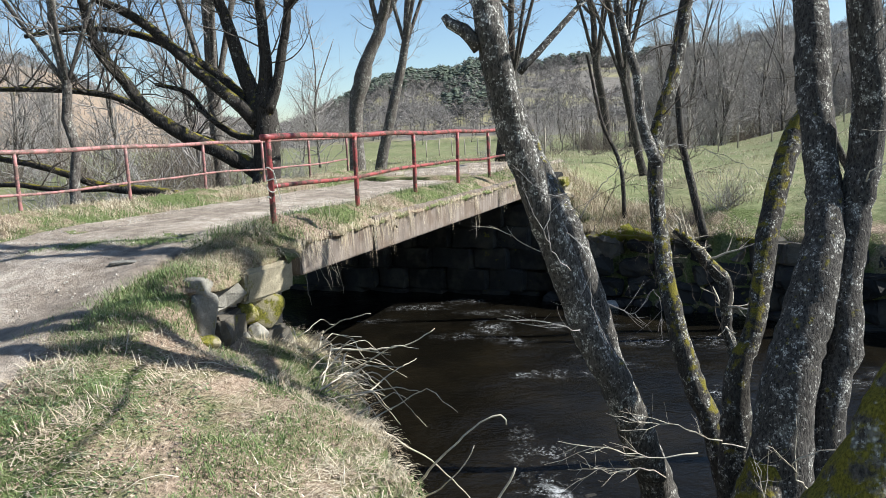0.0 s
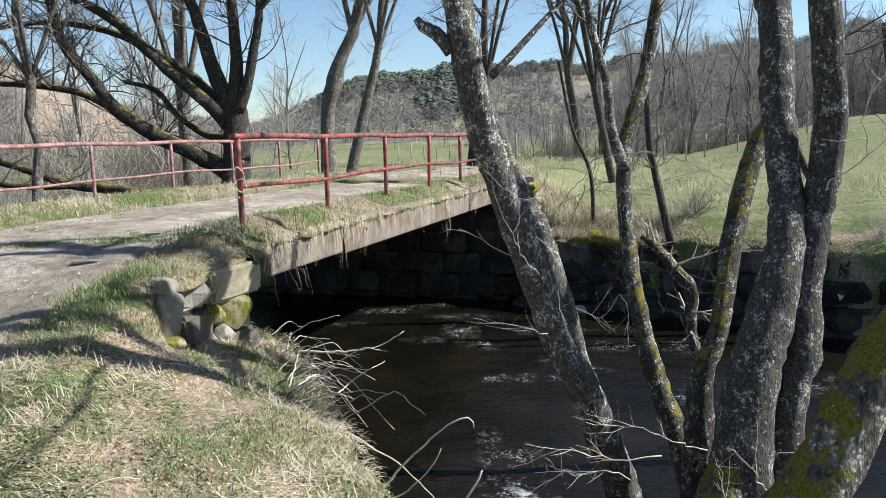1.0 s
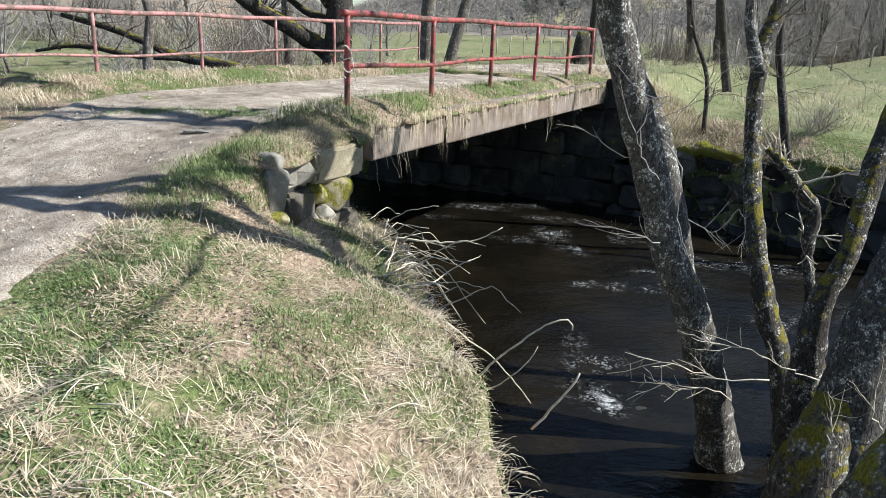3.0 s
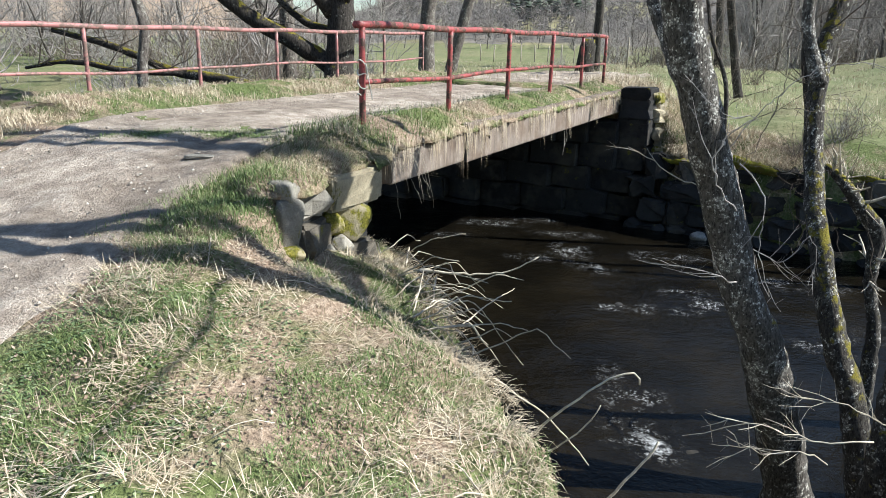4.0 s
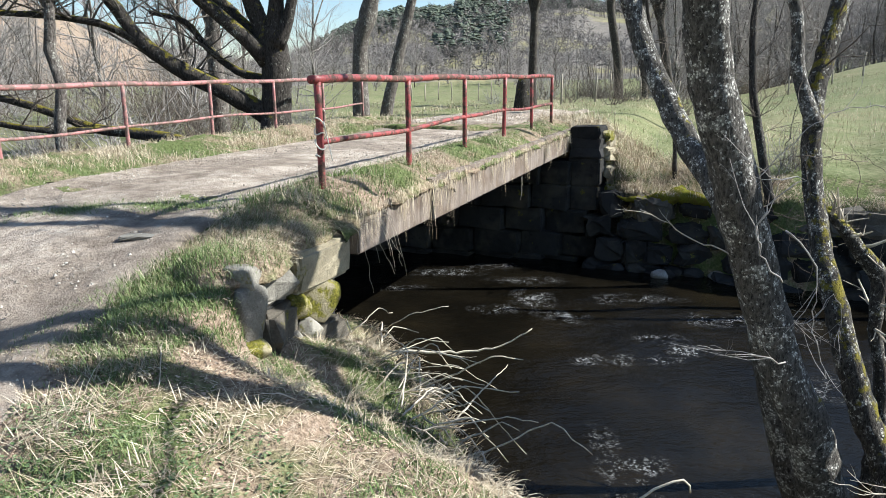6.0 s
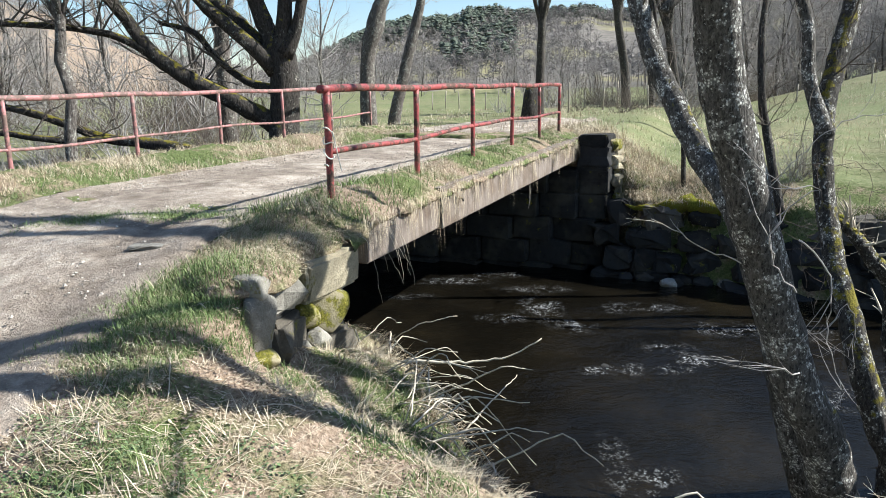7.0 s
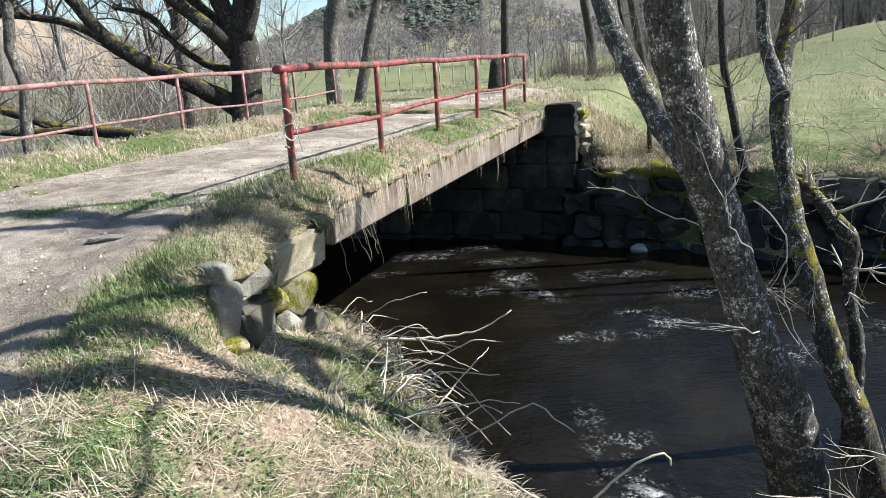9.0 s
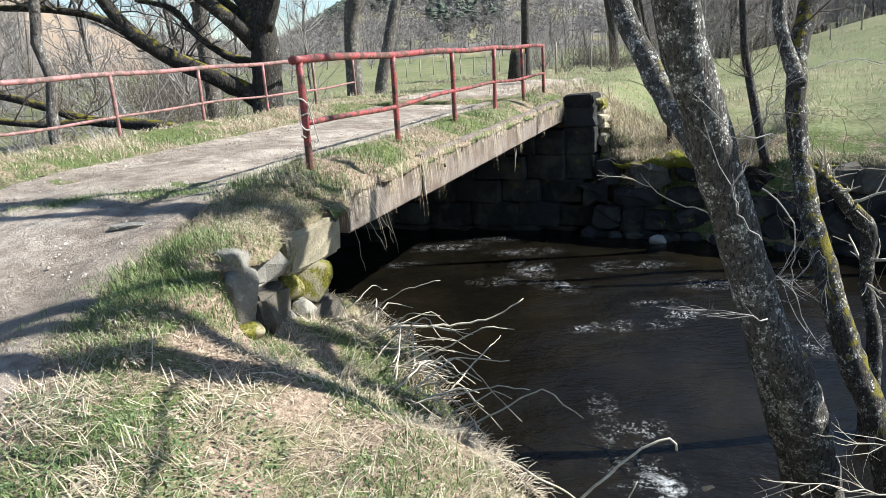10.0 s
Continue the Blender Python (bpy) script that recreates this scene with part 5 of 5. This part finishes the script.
def leaves(n, seed):
    x, y, e, g = on_bank(n, seed)
    k = (patchy(x + 0.7, y, 1.4) + g.normal(0, 0.5, len(x))) < 0.1
    x, y = x[k], y[k]
    m = len(x)
    z = height(x, y) + g.uniform(0.004, 0.02, m)
    a, r = g.uniform(0, 6.283, m), g.uniform(0.005, 0.015, m)
    t = g.normal(0, 0.35, (m, 2))
    V = []
    for q, f in ((0, 1.0), (1.9, 0.55), (3.14, 0.9), (4.4, 0.55)):
        dx, dy = r * f * np.cos(a + q), r * f * np.sin(a + q)
        V.append(np.stack([x + dx, y + dy, z + dx * t[:, 0] + dy * t[:, 1]], -1))
    V = np.stack(V, 1).reshape(-1, 3)
    me = bpy.data.meshes.new("leaf_litter")
    me.from_pydata(V.tolist(), [], (np.arange(m)[:, None] * 4 + [0, 1, 2, 3]).tolist())
    me.materials.append(MAT["leaf"])
    return me


def ground_leaves(n, seed):
    """Low broad-leaved weeds in the grass: small folded leaves in rosettes."""
    g = np.random.default_rng(seed)
    cx, cy = g.uniform(-2.55, -1.2, n), g.uniform(1.2, 3.5, n)
    k = patchy(cx + 1.1, cy - 0.4, 1.7) > -0.15
    cx, cy = np.repeat(cx[k], 7), np.repeat(cy[k], 7)
    m = len(cx)
    a, r, L = g.uniform(0, 6.283, m), g.uniform(0.005, 0.035, m), g.uniform(0.010, 0.026, m)
    x, y = cx + r * np.cos(a), cy + r * np.sin(a)
    z = height(x, y) + g.uniform(0.006, 0.022, m)
    t = g.uniform(-0.5, 0.4, m)
    ux, uy, w = np.cos(a), np.sin(a), L * g.uniform(0.28, 0.45, m)
    V = []
    for f, q, up in ((0, 0, 0), (0.45, 1, 0.25), (1, 0, 0), (0.45, -1, 0.25), (0.5, 0, 0.0)):
        V.append(np.stack([x + ux * L * f - uy * w * q, y + uy * L * f + ux * w * q, z + t * L * f + up * w], -1))
    V = np.stack(V, 1).reshape(-1, 3)
    i = np.arange(m)[:, None] * 5
    me = bpy.data.meshes.new("ground_weeds")
    me.from_pydata(V.tolist(), [], np.vstack([i + [0, 4, 1], i + [1, 4, 2], i + [2, 4, 3], i + [3, 4, 0]]).tolist())
    me.materials.append(MAT["weed"])
    return me


stuff("ground_weeds", ground_leaves(900, 71), "low broad-leaved green weeds in the bank grass", "weeds")
stuff("leaf_litter", leaves(60000, 6), "brown dead leaves scattered over the bank", "leaves")

# long dry grass at the stream edge and abutment foot
g = np.random.default_rng(8)
y = g.uniform(1.0, 6.1, 150)
x = np.interp(y, EDGE_Y, EDGE_X) - np.abs(g.normal(0, 0.14, len(y))) - 0.02
x, y, az_ = clumps(x, y, 10, 0.025, g)
stuff("edge_grass", blades("edge_grass", x, y, height(x - 0.05, y) - 0.01, 0.15, 0.0045, 1.5, MAT["straw"], 9, azimuth=-0.3 + 0.9 * np.sin(az_), flop=0.75), "long dry grass drooping over the stream edge")
y = g.uniform(4.4, 6.2, 110)
x = np.interp(y, EDGE_Y, EDGE_X) - g.uniform(0, 0.75, len(y))
x, y, az_ = clumps(x, y, 10, 0.03, g)
k = along(x, y)[1] > 0.42
stuff("wall_foot_grass", blades("wall_foot_grass", x[k], y[k], height(x[k], y[k]) - 0.01, 0.20, 0.005, 1.7, MAT["straw"], 10, azimuth=-0.4 + 1.3 * np.sin(az_[k]), flop=0.45), "matted dry grass at the foot of the abutment")

# turf on the deck edge, hanging straw on the beam
g = np.random.default_rng(12)
n = 16000
s, d = g.uniform(-0.5, SPAN + 0.5, n), g.uniform(-0.55, 0.38, n)
P = np.array([W(a, b_) for a, b_ in zip(s, d)])
zz = np.interp(d, [-0.9, -0.6, -0.3, -0.05, 0.15, 0.3, 0.4], [-0.10, -0.04, 0.03, 0.06, 0.02, -0.04, -0.10])
grn = (np.sin(s * 1.9 + 0.6) + 0.6 * np.sin(s * 4.7 + d * 6) + g.normal(0, 0.5, n)) > -0.1
stuff("verge_grass", blades("verge_grass", P[grn, 0], P[grn, 1], zz[grn], 0.13, 0.005, 0.8, MAT["green"], 13, flop=0.7), "green tufts along the railing")
stuff("verge_straw", blades("verge_straw", P[~grn, 0], P[~grn, 1], zz[~grn], 0.15, 0.0036, 1.2, MAT["straw"], 14, flop=0.9), "dry tufts along the railing")
c = g.uniform(-0.2, SPAN + 0.1, 90)
cl = g.uniform(0.1, 1.0, 90) ** 2.2
pick = g.integers(0, 90, 2300)
s = c[pick] + g.normal(0, 0.045, len(pick))
P = np.array([W(a, 0.40 + b_) for a, b_ in zip(s, g.normal(0.01, 0.025, len(s)))])
stuff("hanging_straw", blades("hanging_straw", P[:, 0], P[:, 1], -0.05 + g.normal(0, 0.03, len(s)), 0.06 + 0.36 * cl[pick], 0.0034, 0.24, MAT["straw"], 15, azimuth=math.atan2(NN[1], NN[0]), hang=True), "dry grass hanging down over the beam")
n = 15000
s, d = g.uniform(-2.6, 0.1, n), g.uniform(-0.5, 0.46, n)
P = np.array([W(a, b_) for a, b_ in zip(s, d)])
zz = height(P[:, 0], P[:, 1])
for h in HUMS:
    q = 1 - ((s - h[0]) / h[2]) ** 2 - ((d - h[1]) / h[3]) ** 2
    zz = np.maximum(zz, np.where(q > 0, h[4] + h[5] * np.sqrt(np.maximum(q, 0)), -9))
k = zz > -0.62
P, zz, s = P[k], zz[k], s[k]
grn = (np.sin(s * 3.1 + 1) + g.normal(0, 0.7, len(s))) > -0.25
stuff("hummock_grass", blades("hummock_grass", P[grn, 0], P[grn, 1], zz[grn], 0.085, 0.0048, 0.9, MAT["green"], 16, flop=0.8), "grass hummocks overhanging the abutment")
stuff("hummock_straw", blades("hummock_straw", P[~grn, 0], P[~grn, 1], zz[~grn], 0.12, 0.0042, 1.3, MAT["straw"], 17, azimuth=-0.3, flop=0.8), "dry grass draped over the abutment")

# far bank: pale matted grass, meadow tufts
g = np.random.default_rng(18)
n = 26000
x = g.uniform(1.3, 10, n)
y = np.interp(x, FAR_X, FAR_Y) + g.uniform(-0.05, 1.0, n) * np.clip(4.0 - 0.6 * x, 0.5, 3)
k = (g.random(n) < np.clip(1.4 - (x - 2) * 0.28, 0.05, 1))
x, y = x[k], y[k]
stuff("far_bank_grass", blades("far_bank_grass", x, y, height(x, y) - 0.01, 0.12 + 0.20 * smooth(5, 3, x), 0.007, 1.2, MAT["straw"], 19, flop=0.8), "pale matted grass on the far bank")
n = 1500
x = 2.35 + 3.2 * g.random(n) ** 1.5
y = np.interp(x, FAR_X, FAR_Y) + g.uniform(-0.12, 0.3, n)
k = patchy(x * 2, y) + g.normal(0, 0.3, n) > -0.2
x, y = x[k], y[k]
stuff("draped_straw", blades("draped_straw", x, y, -1.10 + 0.3 * np.maximum(0, y - np.interp(x, FAR_X, FAR_Y)), 0.30, 0.006, 1.25, MAT["straw"], 23, azimuth=-1.6, flop=0.9), "dry grass draped over the far bank ledge")
n = 60000
x, y = g.uniform(-14, 22, n), 13 + 32 * g.random(n) ** 1.6
k = far_edge(x, y) > 0.8
x, y = x[k], y[k]
dry = (patchy(x * 0.3, y * 0.3) + g.normal(0, 0.5, len(x))) > 0.35
stuff("meadow_grass", blades("meadow_grass", x[~dry], y[~dry], height(x[~dry], y[~dry]), 0.035, 0.012, 1.3, MAT["meadow"], 20), "short green meadow grass")
stuff("meadow_straw", blades("meadow_straw", x[dry], y[dry], height(x[dry], y[dry]), 0.20, 0.010, 0.8, MAT["straw"], 21), "dry tufts in the meadow")


# ---- loose stems, twigs, stones ----
def stem(label, pts, r0, r1, mat="pale_twig", name="dry_stem", forks=0, seed=0, category="stem", group="dry stems over the water"):
    g, rng = Geo(), np.random.default_rng(seed)
    p = spline(pts, 0.05)
    if name == "bare_twig":
        p, r0, r1 = p + rng.normal(0, 0.008, p.shape), r0 * 0.5, r1 * 0.5
    p = p + rng.normal(0, 0.004, p.shape)
    tube(g, p, np.linspace(r0, r1, len(p)), 6)
    for _ in range(forks):
        j = rng.integers(len(p) // 4, len(p))
        twigs(g, rng, p[j], p[min(j + 1, len(p) - 1)] - p[max(j - 2, 0)] + rng.normal(0, 0.07, 3), rng.uniform(0.12, 0.35), r0 * 0.55, 1, 0.0, 4, 2, 0.7)
    return tagged(new(name, g.mesh(name, MAT[mat])), label, category, group)


R = "bleached dry stem arching over the water"
stem(R, [(-0.02, 3.5, -1.45), (0.04, 3.5, -1.38), (0.22, 3.5, -1.18), (0.45, 3.5, -0.98), (0.58, 3.5, -0.93), (0.62, 3.5, -0.97), (0.615, 3.5, -1.0)], 0.009, 0.005)
stem(R, [(-0.2, 3.6, -1.08), (-0.16, 3.6, -1.1), (0.1, 3.6, -1.28), (0.25, 3.6, -1.43), (0.40, 3.6, -1.62)], 0.006, 0.004)
stem(R, [(0.05, 3.4, -1.45), (0.14, 3.4, -1.41), (0.30, 3.4, -1.27), (0.41, 3.4, -1.09)], 0.006, 0.003)
stem(R, [(0.40, 3.0, -1.45), (0.55, 3.0, -1.23), (0.65, 3.0, -1.05)], 0.009, 0.006)
stem("long bleached stalk lying out over the stream", [(-0.95, 5.4, -1.06), (-0.85, 5.4, -1.04), (-0.64, 5.4, -1.05), (-0.39, 5.4, -1.04), (-0.13, 5.4, -0.99), (0.06, 5.4, -0.86)], 0.013, 0.005, forks=2, seed=2)
rng = np.random.default_rng(51)
for i in range(46):
    y0 = 4.95 + 0.45 * rng.normal(0, 1) if i % 3 else rng.uniform(4.2, 5.9)
    x0 = float(np.interp(y0, EDGE_Y, EDGE_X)) - rng.uniform(-0.02, 0.40)
    q_ = np.array([x0, y0, place_z(x0 - 0.1, y0) + 0.02])
    L, a, up = rng.uniform(0.25, 0.85), rng.normal(0.0, 0.8), rng.uniform(0.0, 0.75)
    pts_ = [tuple(q_)]
    bend = rng.uniform(0.3, 0.75)
    for k_, f_1 in enumerate((bend * 0.5, bend * 0.5, (1 - bend) * 0.5, (1 - bend) * 0.5)):
        q_ = q_ + np.array([math.cos(a) * L * f_1, math.sin(a) * L * f_1, L * f_1 * up])
        pts_.append(tuple(q_))
        if k_ == 1:
            a, up = a + rng.normal(0, 0.5), up - rng.uniform(0.2, 1.3)
    stem("bent bleached reed at the water's edge", pts_, rng.uniform(0.004, 0.009), 0.003, seed=60 + i)
for i in range(26):
    x0, y0 = rng.uniform(-2.2, 0.1), rng.uniform(0.8, 4.8)
    if near_edge(x0, y0) < 0.15:
        continue
    L, a = rng.uniform(0.12, 0.42), rng.uniform(0, 6.28)
    q = [(x0 + math.cos(a) * L * f, y0 + math.sin(a) * L * f + 0.02 * math.sin(f * 5), place_z(x0 + math.cos(a) * L * f, y0 + math.sin(a) * L * f) + 0.025 + 0.02 * math.sin(f * 3.1)) for f in (0, 0.35, 0.7, 1)]
    stem("broken dry stalk lying on the bank", q, rng.uniform(0.002, 0.005), 0.0015, seed=100 + i, group="stalks on the bank")
for i in range(8):
    s0 = rng.uniform(-0.35, 0.25)
    x0, y0, _ = W(s0, 0.42)
    a = rng.uniform(-0.9, 0.5)
    stem("dry stalk hanging from the beam end", [(x0, y0, -0.16), (x0 + 0.06 * math.cos(a), y0 + 0.06 * math.sin(a), -0.17), (x0 + 0.14 * math.cos(a), y0 + 0.14 * math.sin(a), -0.36), (x0 + (0.16 + 0.1 * rng.random()) * math.cos(a), y0 + 0.2 * math.sin(a), -rng.uniform(0.4, 0.7))], 0.0018, 0.001, seed=140 + i, group="stalks on the beam")

S = "bare silvery twig reaching over the water"
TW = "silvery twigs by the alders"
stem(S, [(1.80, 3.3, -1.13), (1.5, 3.3, -1.14), (1.26, 3.3, -1.08), (1.01, 3.3, -1.04)], 0.010, 0.003, "pale_twig", "bare_twig", 9, 1, "twig", TW)
stem(S, [(1.62, 3.35, -1.30), (1.45, 3.3, -1.22), (1.25, 3.3, -1.25), (1.05, 3.3, -1.12)], 0.008, 0.003, "pale_twig", "bare_twig", 7, 2, "twig", TW)
stem(S, [(2.15, 3.5, -1.18), (1.74, 3.5, -1.04), (1.48, 3.5, -0.99), (1.28, 3.5, -0.94)], 0.009, 0.003, "pale_twig", "bare_twig", 6, 3, "twig", TW)
stem(S, [(1.09, 3.8, -0.05), (0.92, 3.75, 0.20), (0.98, 3.7, 0.42), (1.10, 3.7, 0.48), (0.92, 3.68, 0.5), (0.80, 3.7, 0.60)], 0.010, 0.003, "grey_twig", "bare_twig", 5, 4, "twig", TW)
stem(S, [(1.12, 4.5, -0.07), (0.9, 4.5, 0.02), (0.79, 4.5, 0.09), (0.58, 4.5, 0.2)], 0.009, 0.004, "pale_twig", "bare_twig", 2, 5, "twig", TW)
stem(S, [(1.05, 3.75, 0.25), (1.2, 3.7, 0.05), (1.22, 3.7, -0.25), (1.30, 3.7, -0.5)], 0.009, 0.003, "grey_twig", "bare_twig", 3, 6, "twig", TW)
stem(S, [(1.15, 3.8, -0.45), (1.0, 3.7, -0.38), (0.82, 3.7, -0.33)], 0.008, 0.003, "grey_twig", "bare_twig", 5, 7, "twig", TW)
stem(S, [(1.5, 4.9, -0.5), (1.75, 4.8, -0.62), (1.9, 4.8, -0.42), (2.0, 4.8, -0.7)], 0.009, 0.003, "grey_twig", "bare_twig", 8, 8, "twig", TW)
stem(S, [(1.3, 4.9, 0.15), (1.6, 4.9, 0.55), (1.95, 4.95, 0.75), (2.4, 5.0, 0.7), (2.9, 5.0, 0.45)], 0.007, 0.004, "grey_twig", "bare_twig", 6, 9, "twig", TW)
stem(S, [(1.25, 4.9, 0.25), (1.75, 5.2, 0.42), (2.3, 5.3, 0.38)], 0.007, 0.003, "twig", "bare_twig", 4, 10, "twig", TW)
stem(S, [(1.40, 4.9, 0.0), (1.62, 5.1, 0.35), (1.85, 5.4, 0.95), (2.0, 5.5, 1.5)], 0.007, 0.003, "twig", "bare_twig", 5, 11, "twig", TW)
stem(S, [(2.45, 3.2, -1.35), (2.25, 3.0, -1.05), (2.42, 2.9, -0.92), (2.6, 2.8, -1.1)], 0.010, 0.004, "pale_twig", "bare_twig", 4, 12, "twig", TW)
stem(S, [(2.2, 3.3, -1.5), (2.15, 3.2, -1.25), (2.05, 3.1, -1.05)], 0.008, 0.003, "pale_twig", "bare_twig", 5, 13, "twig", TW)
stem(S, [(2.72, 3.3, 0.55), (2.9, 3.2, 0.75), (2.8, 3.1, 1.0), (2.9, 3.0, 1.3)], 0.010, 0.004, "pale_twig", "bare_twig", 7, 14, "twig", TW)
for i in range(14):
    a, b_ = rng.uniform(2.2, 2.9), rng.uniform(5.2, 6.4)
    stem("tangled bare twig beside the bent stem", [(a, b_, rng.uniform(-1.0, -0.2)), (a + rng.uniform(-0.3, 0.3), b_, rng.uniform(-0.5, 0.3)), (a + rng.uniform(-0.6, 0.6), b_ + 0.1, rng.uniform(-0.5, 0.5))], 0.005, 0.002, "twig", "bare_twig", 3, 200 + i, "twig", "tangle of twigs")
for i in range(8):
    s0, d0 = rng.uniform(1.0, 7.5), rng.uniform(-3.5, 0.25)
    x0, y0, _ = W(s0, d0)
    L = rng.uniform(0.3, 0.7)
    stem("pale root hanging below the deck", [(x0, y0, -0.5), (x0 + 0.02, y0, -0.5 - L * 0.6), (x0, y0 + 0.02, -0.5 - L)], 0.006, 0.003, "pale_twig", "hanging_root", 0, 240 + i, "root", "roots under the deck")


def boulder(name, label, at, size, mat, seed, category="stone", group=""):
    return tagged(new(name, boulder_mesh(name, at, size, mat, seed)), label, category, group)


boulder("boulder", "dark wet rock breaking the stream", (1.36, 8.85, -2.61), (0.22, 0.16, 0.13), MAT["dark_stone"], 1, group="rocks in the stream")
boulder("boulder", "dark wet rock below a small riffle", (1.50, 5.32, -2.67), (0.26, 0.2, 0.16), MAT["dark_stone"], 2, group="rocks in the stream")
boulder("boulder", "pale sunlit stone at the water line", (3.1, 12.45, -2.44), (0.16, 0.14, 0.11), MAT["pale_stone"], 3, group="rocks in the stream")
for i in range(9):
    boulder("boulder", "grey stone at the foot of the far bank", (2.5 + 0.33 * i + rng.uniform(-0.1, 0.1), 12.9 - 0.13 * i + rng.uniform(-0.2, 0.2), -2.48), (rng.uniform(0.10, 0.22), 0.15, rng.uniform(0.08, 0.13)), MAT["grey_stone"] if i == 5 else MAT["dark_stone"], 4 + i, group="rocks in the stream")


# meadow fence and the stump by the lane
def fence_post(x, y, h, k):
    g = Geo()
    z = place_z(x, y)
    tube(g, [(x, y, z - 0.2), (x + 0.02 * math.sin(k), y, z + h * 0.6), (x + 0.05 * math.sin(k * 1.7), y, z + h)], [0.042, 0.038, 0.034], 7, 0.08, np.random.default_rng(k))
    tagged(new("fence_post", g.mesh("fence_post", MAT["wood"])), "weathered wooden meadow fence post", "post", "meadow fence posts")


for k in range(13):
    fence_post(3.4 + 1.5 * k + 0.25 * math.sin(k * 2.2), 27 + 1.3 * k + 3 * math.sin(k * 0.35), 1.1 + 0.15 * math.sin(k * 3.3), k)
for k in range(14):
    fence_post(-3.5 + 0.9 * k, 48 + 0.3 * k, 1.15, 40 + k)
stump = Geo()
tube(stump, [(1.55, 22.6, -0.2), (1.56, 22.6, 0.3), (1.6, 22.6, 0.75), (1.62, 22.6, 1.0)], [0.34, 0.27, 0.24, 0.20], 14, 0.16, np.random.default_rng(5))
tagged(new("tree_stump", stump.mesh("tree_stump", MAT["oak"])), "dark broken tree stump beside the lane", "stump")


# small things on the bridge and lane
def slab():
    me = box_mesh("flat_stone", (0.26, 0.12, 0.03), MAT["grey_stone"], 0.01, 0.008, 3)
    me.transform(Matrix.Translation((-2.86, 5.52, place_z(-2.86, 5.52) + 0.03)) @ Matrix.Rotation(0.15, 4, "Z"))
    return me


tagged(new("flat_stone", slab()), "flat grey stone slab lying in the lane", "stone")
hook = Geo()
hx, hy, _ = W(1.95, 0.40)
tube(hook, [(hx, hy, -0.20), (hx + 0.03, hy - 0.012, -0.20), (hx + 0.035, hy - 0.015, -0.23)], 0.012, 6)
part("hook", hook.mesh("hook", MAT["oak"]), bridge, "rusty iron hook")
for i in range(9):
    x0, y0, _ = W(rng.uniform(0.05, 0.9), rng.uniform(-0.25, 0.2))
    h_ = rng.uniform(0.14, 0.34)
    stem("pale dry weed stalk by the railing", [(x0, y0, 0.0), (x0 + rng.normal(0, 0.015), y0, h_ * 0.6), (x0 + rng.normal(0, 0.05), y0 + rng.normal(0, 0.04), h_)], 0.004, 0.002, seed=300 + i, group="weed stalks by the railing")


def pebbles(n, seed):
    """Loose gravel on the lane."""
    g = np.random.default_rng(seed)
    s, d = np.concatenate([g.uniform(-0.3, 8.5, n // 2), g.uniform(-5.5, -0.3, n // 2)]), g.uniform(-3.55, -0.95, n)
    P = np.array([W(a, b_)[:2] for a, b_ in zip(s, d)])
    lane = s < -0.3
    P[lane, 0] = -3.85 + g.uniform(-1.2, 1.2, lane.sum())
    k = (patchy(P[:, 0], P[:, 1], 1.3) + g.normal(0, 0.5, n)) > -0.1
    P, s = P[k], s[k]
    s2 = along(P[:, 0], P[:, 1])[0]
    deck = smooth(-0.3, 0.2, s2)
    z = height(P[:, 0], P[:, 1]) * (1 - deck) + deck * (-0.11 + 0.0036 * s2) + 0.035 + 0.35 * lumps(P[:, 0] * 1.7, P[:, 1] * 1.7)
    m = len(P)
    r = 0.004 + 0.013 * g.random(m) ** 3
    shape = np.array([(1, 0, 0), (0, 1, 0), (-1, 0, 0), (0, -1, 0), (0, 0, 0.9), (0, 0, -0.5)])
    V = np.concatenate([P, z[:, None]], 1)[:, None] + shape[None] * r[:, None, None] * g.uniform(0.6, 1.4, (m, 6, 1))
    f = np.array([(0, 1, 4), (1, 2, 4), (2, 3, 4), (3, 0, 4), (1, 0, 5), (2, 1, 5), (3, 2, 5), (0, 3, 5)])
    me = bpy.data.meshes.new("gravel")
    me.from_pydata(V.reshape(-1, 3).tolist(), [], (np.arange(m)[:, None, None] * 6 + f[None]).reshape(-1, 3).tolist())
    me.materials.append(MAT["gravel"])
    return me


stuff("gravel", pebbles(9000, 81), "loose pale gravel scattered over the lane", "gravel")
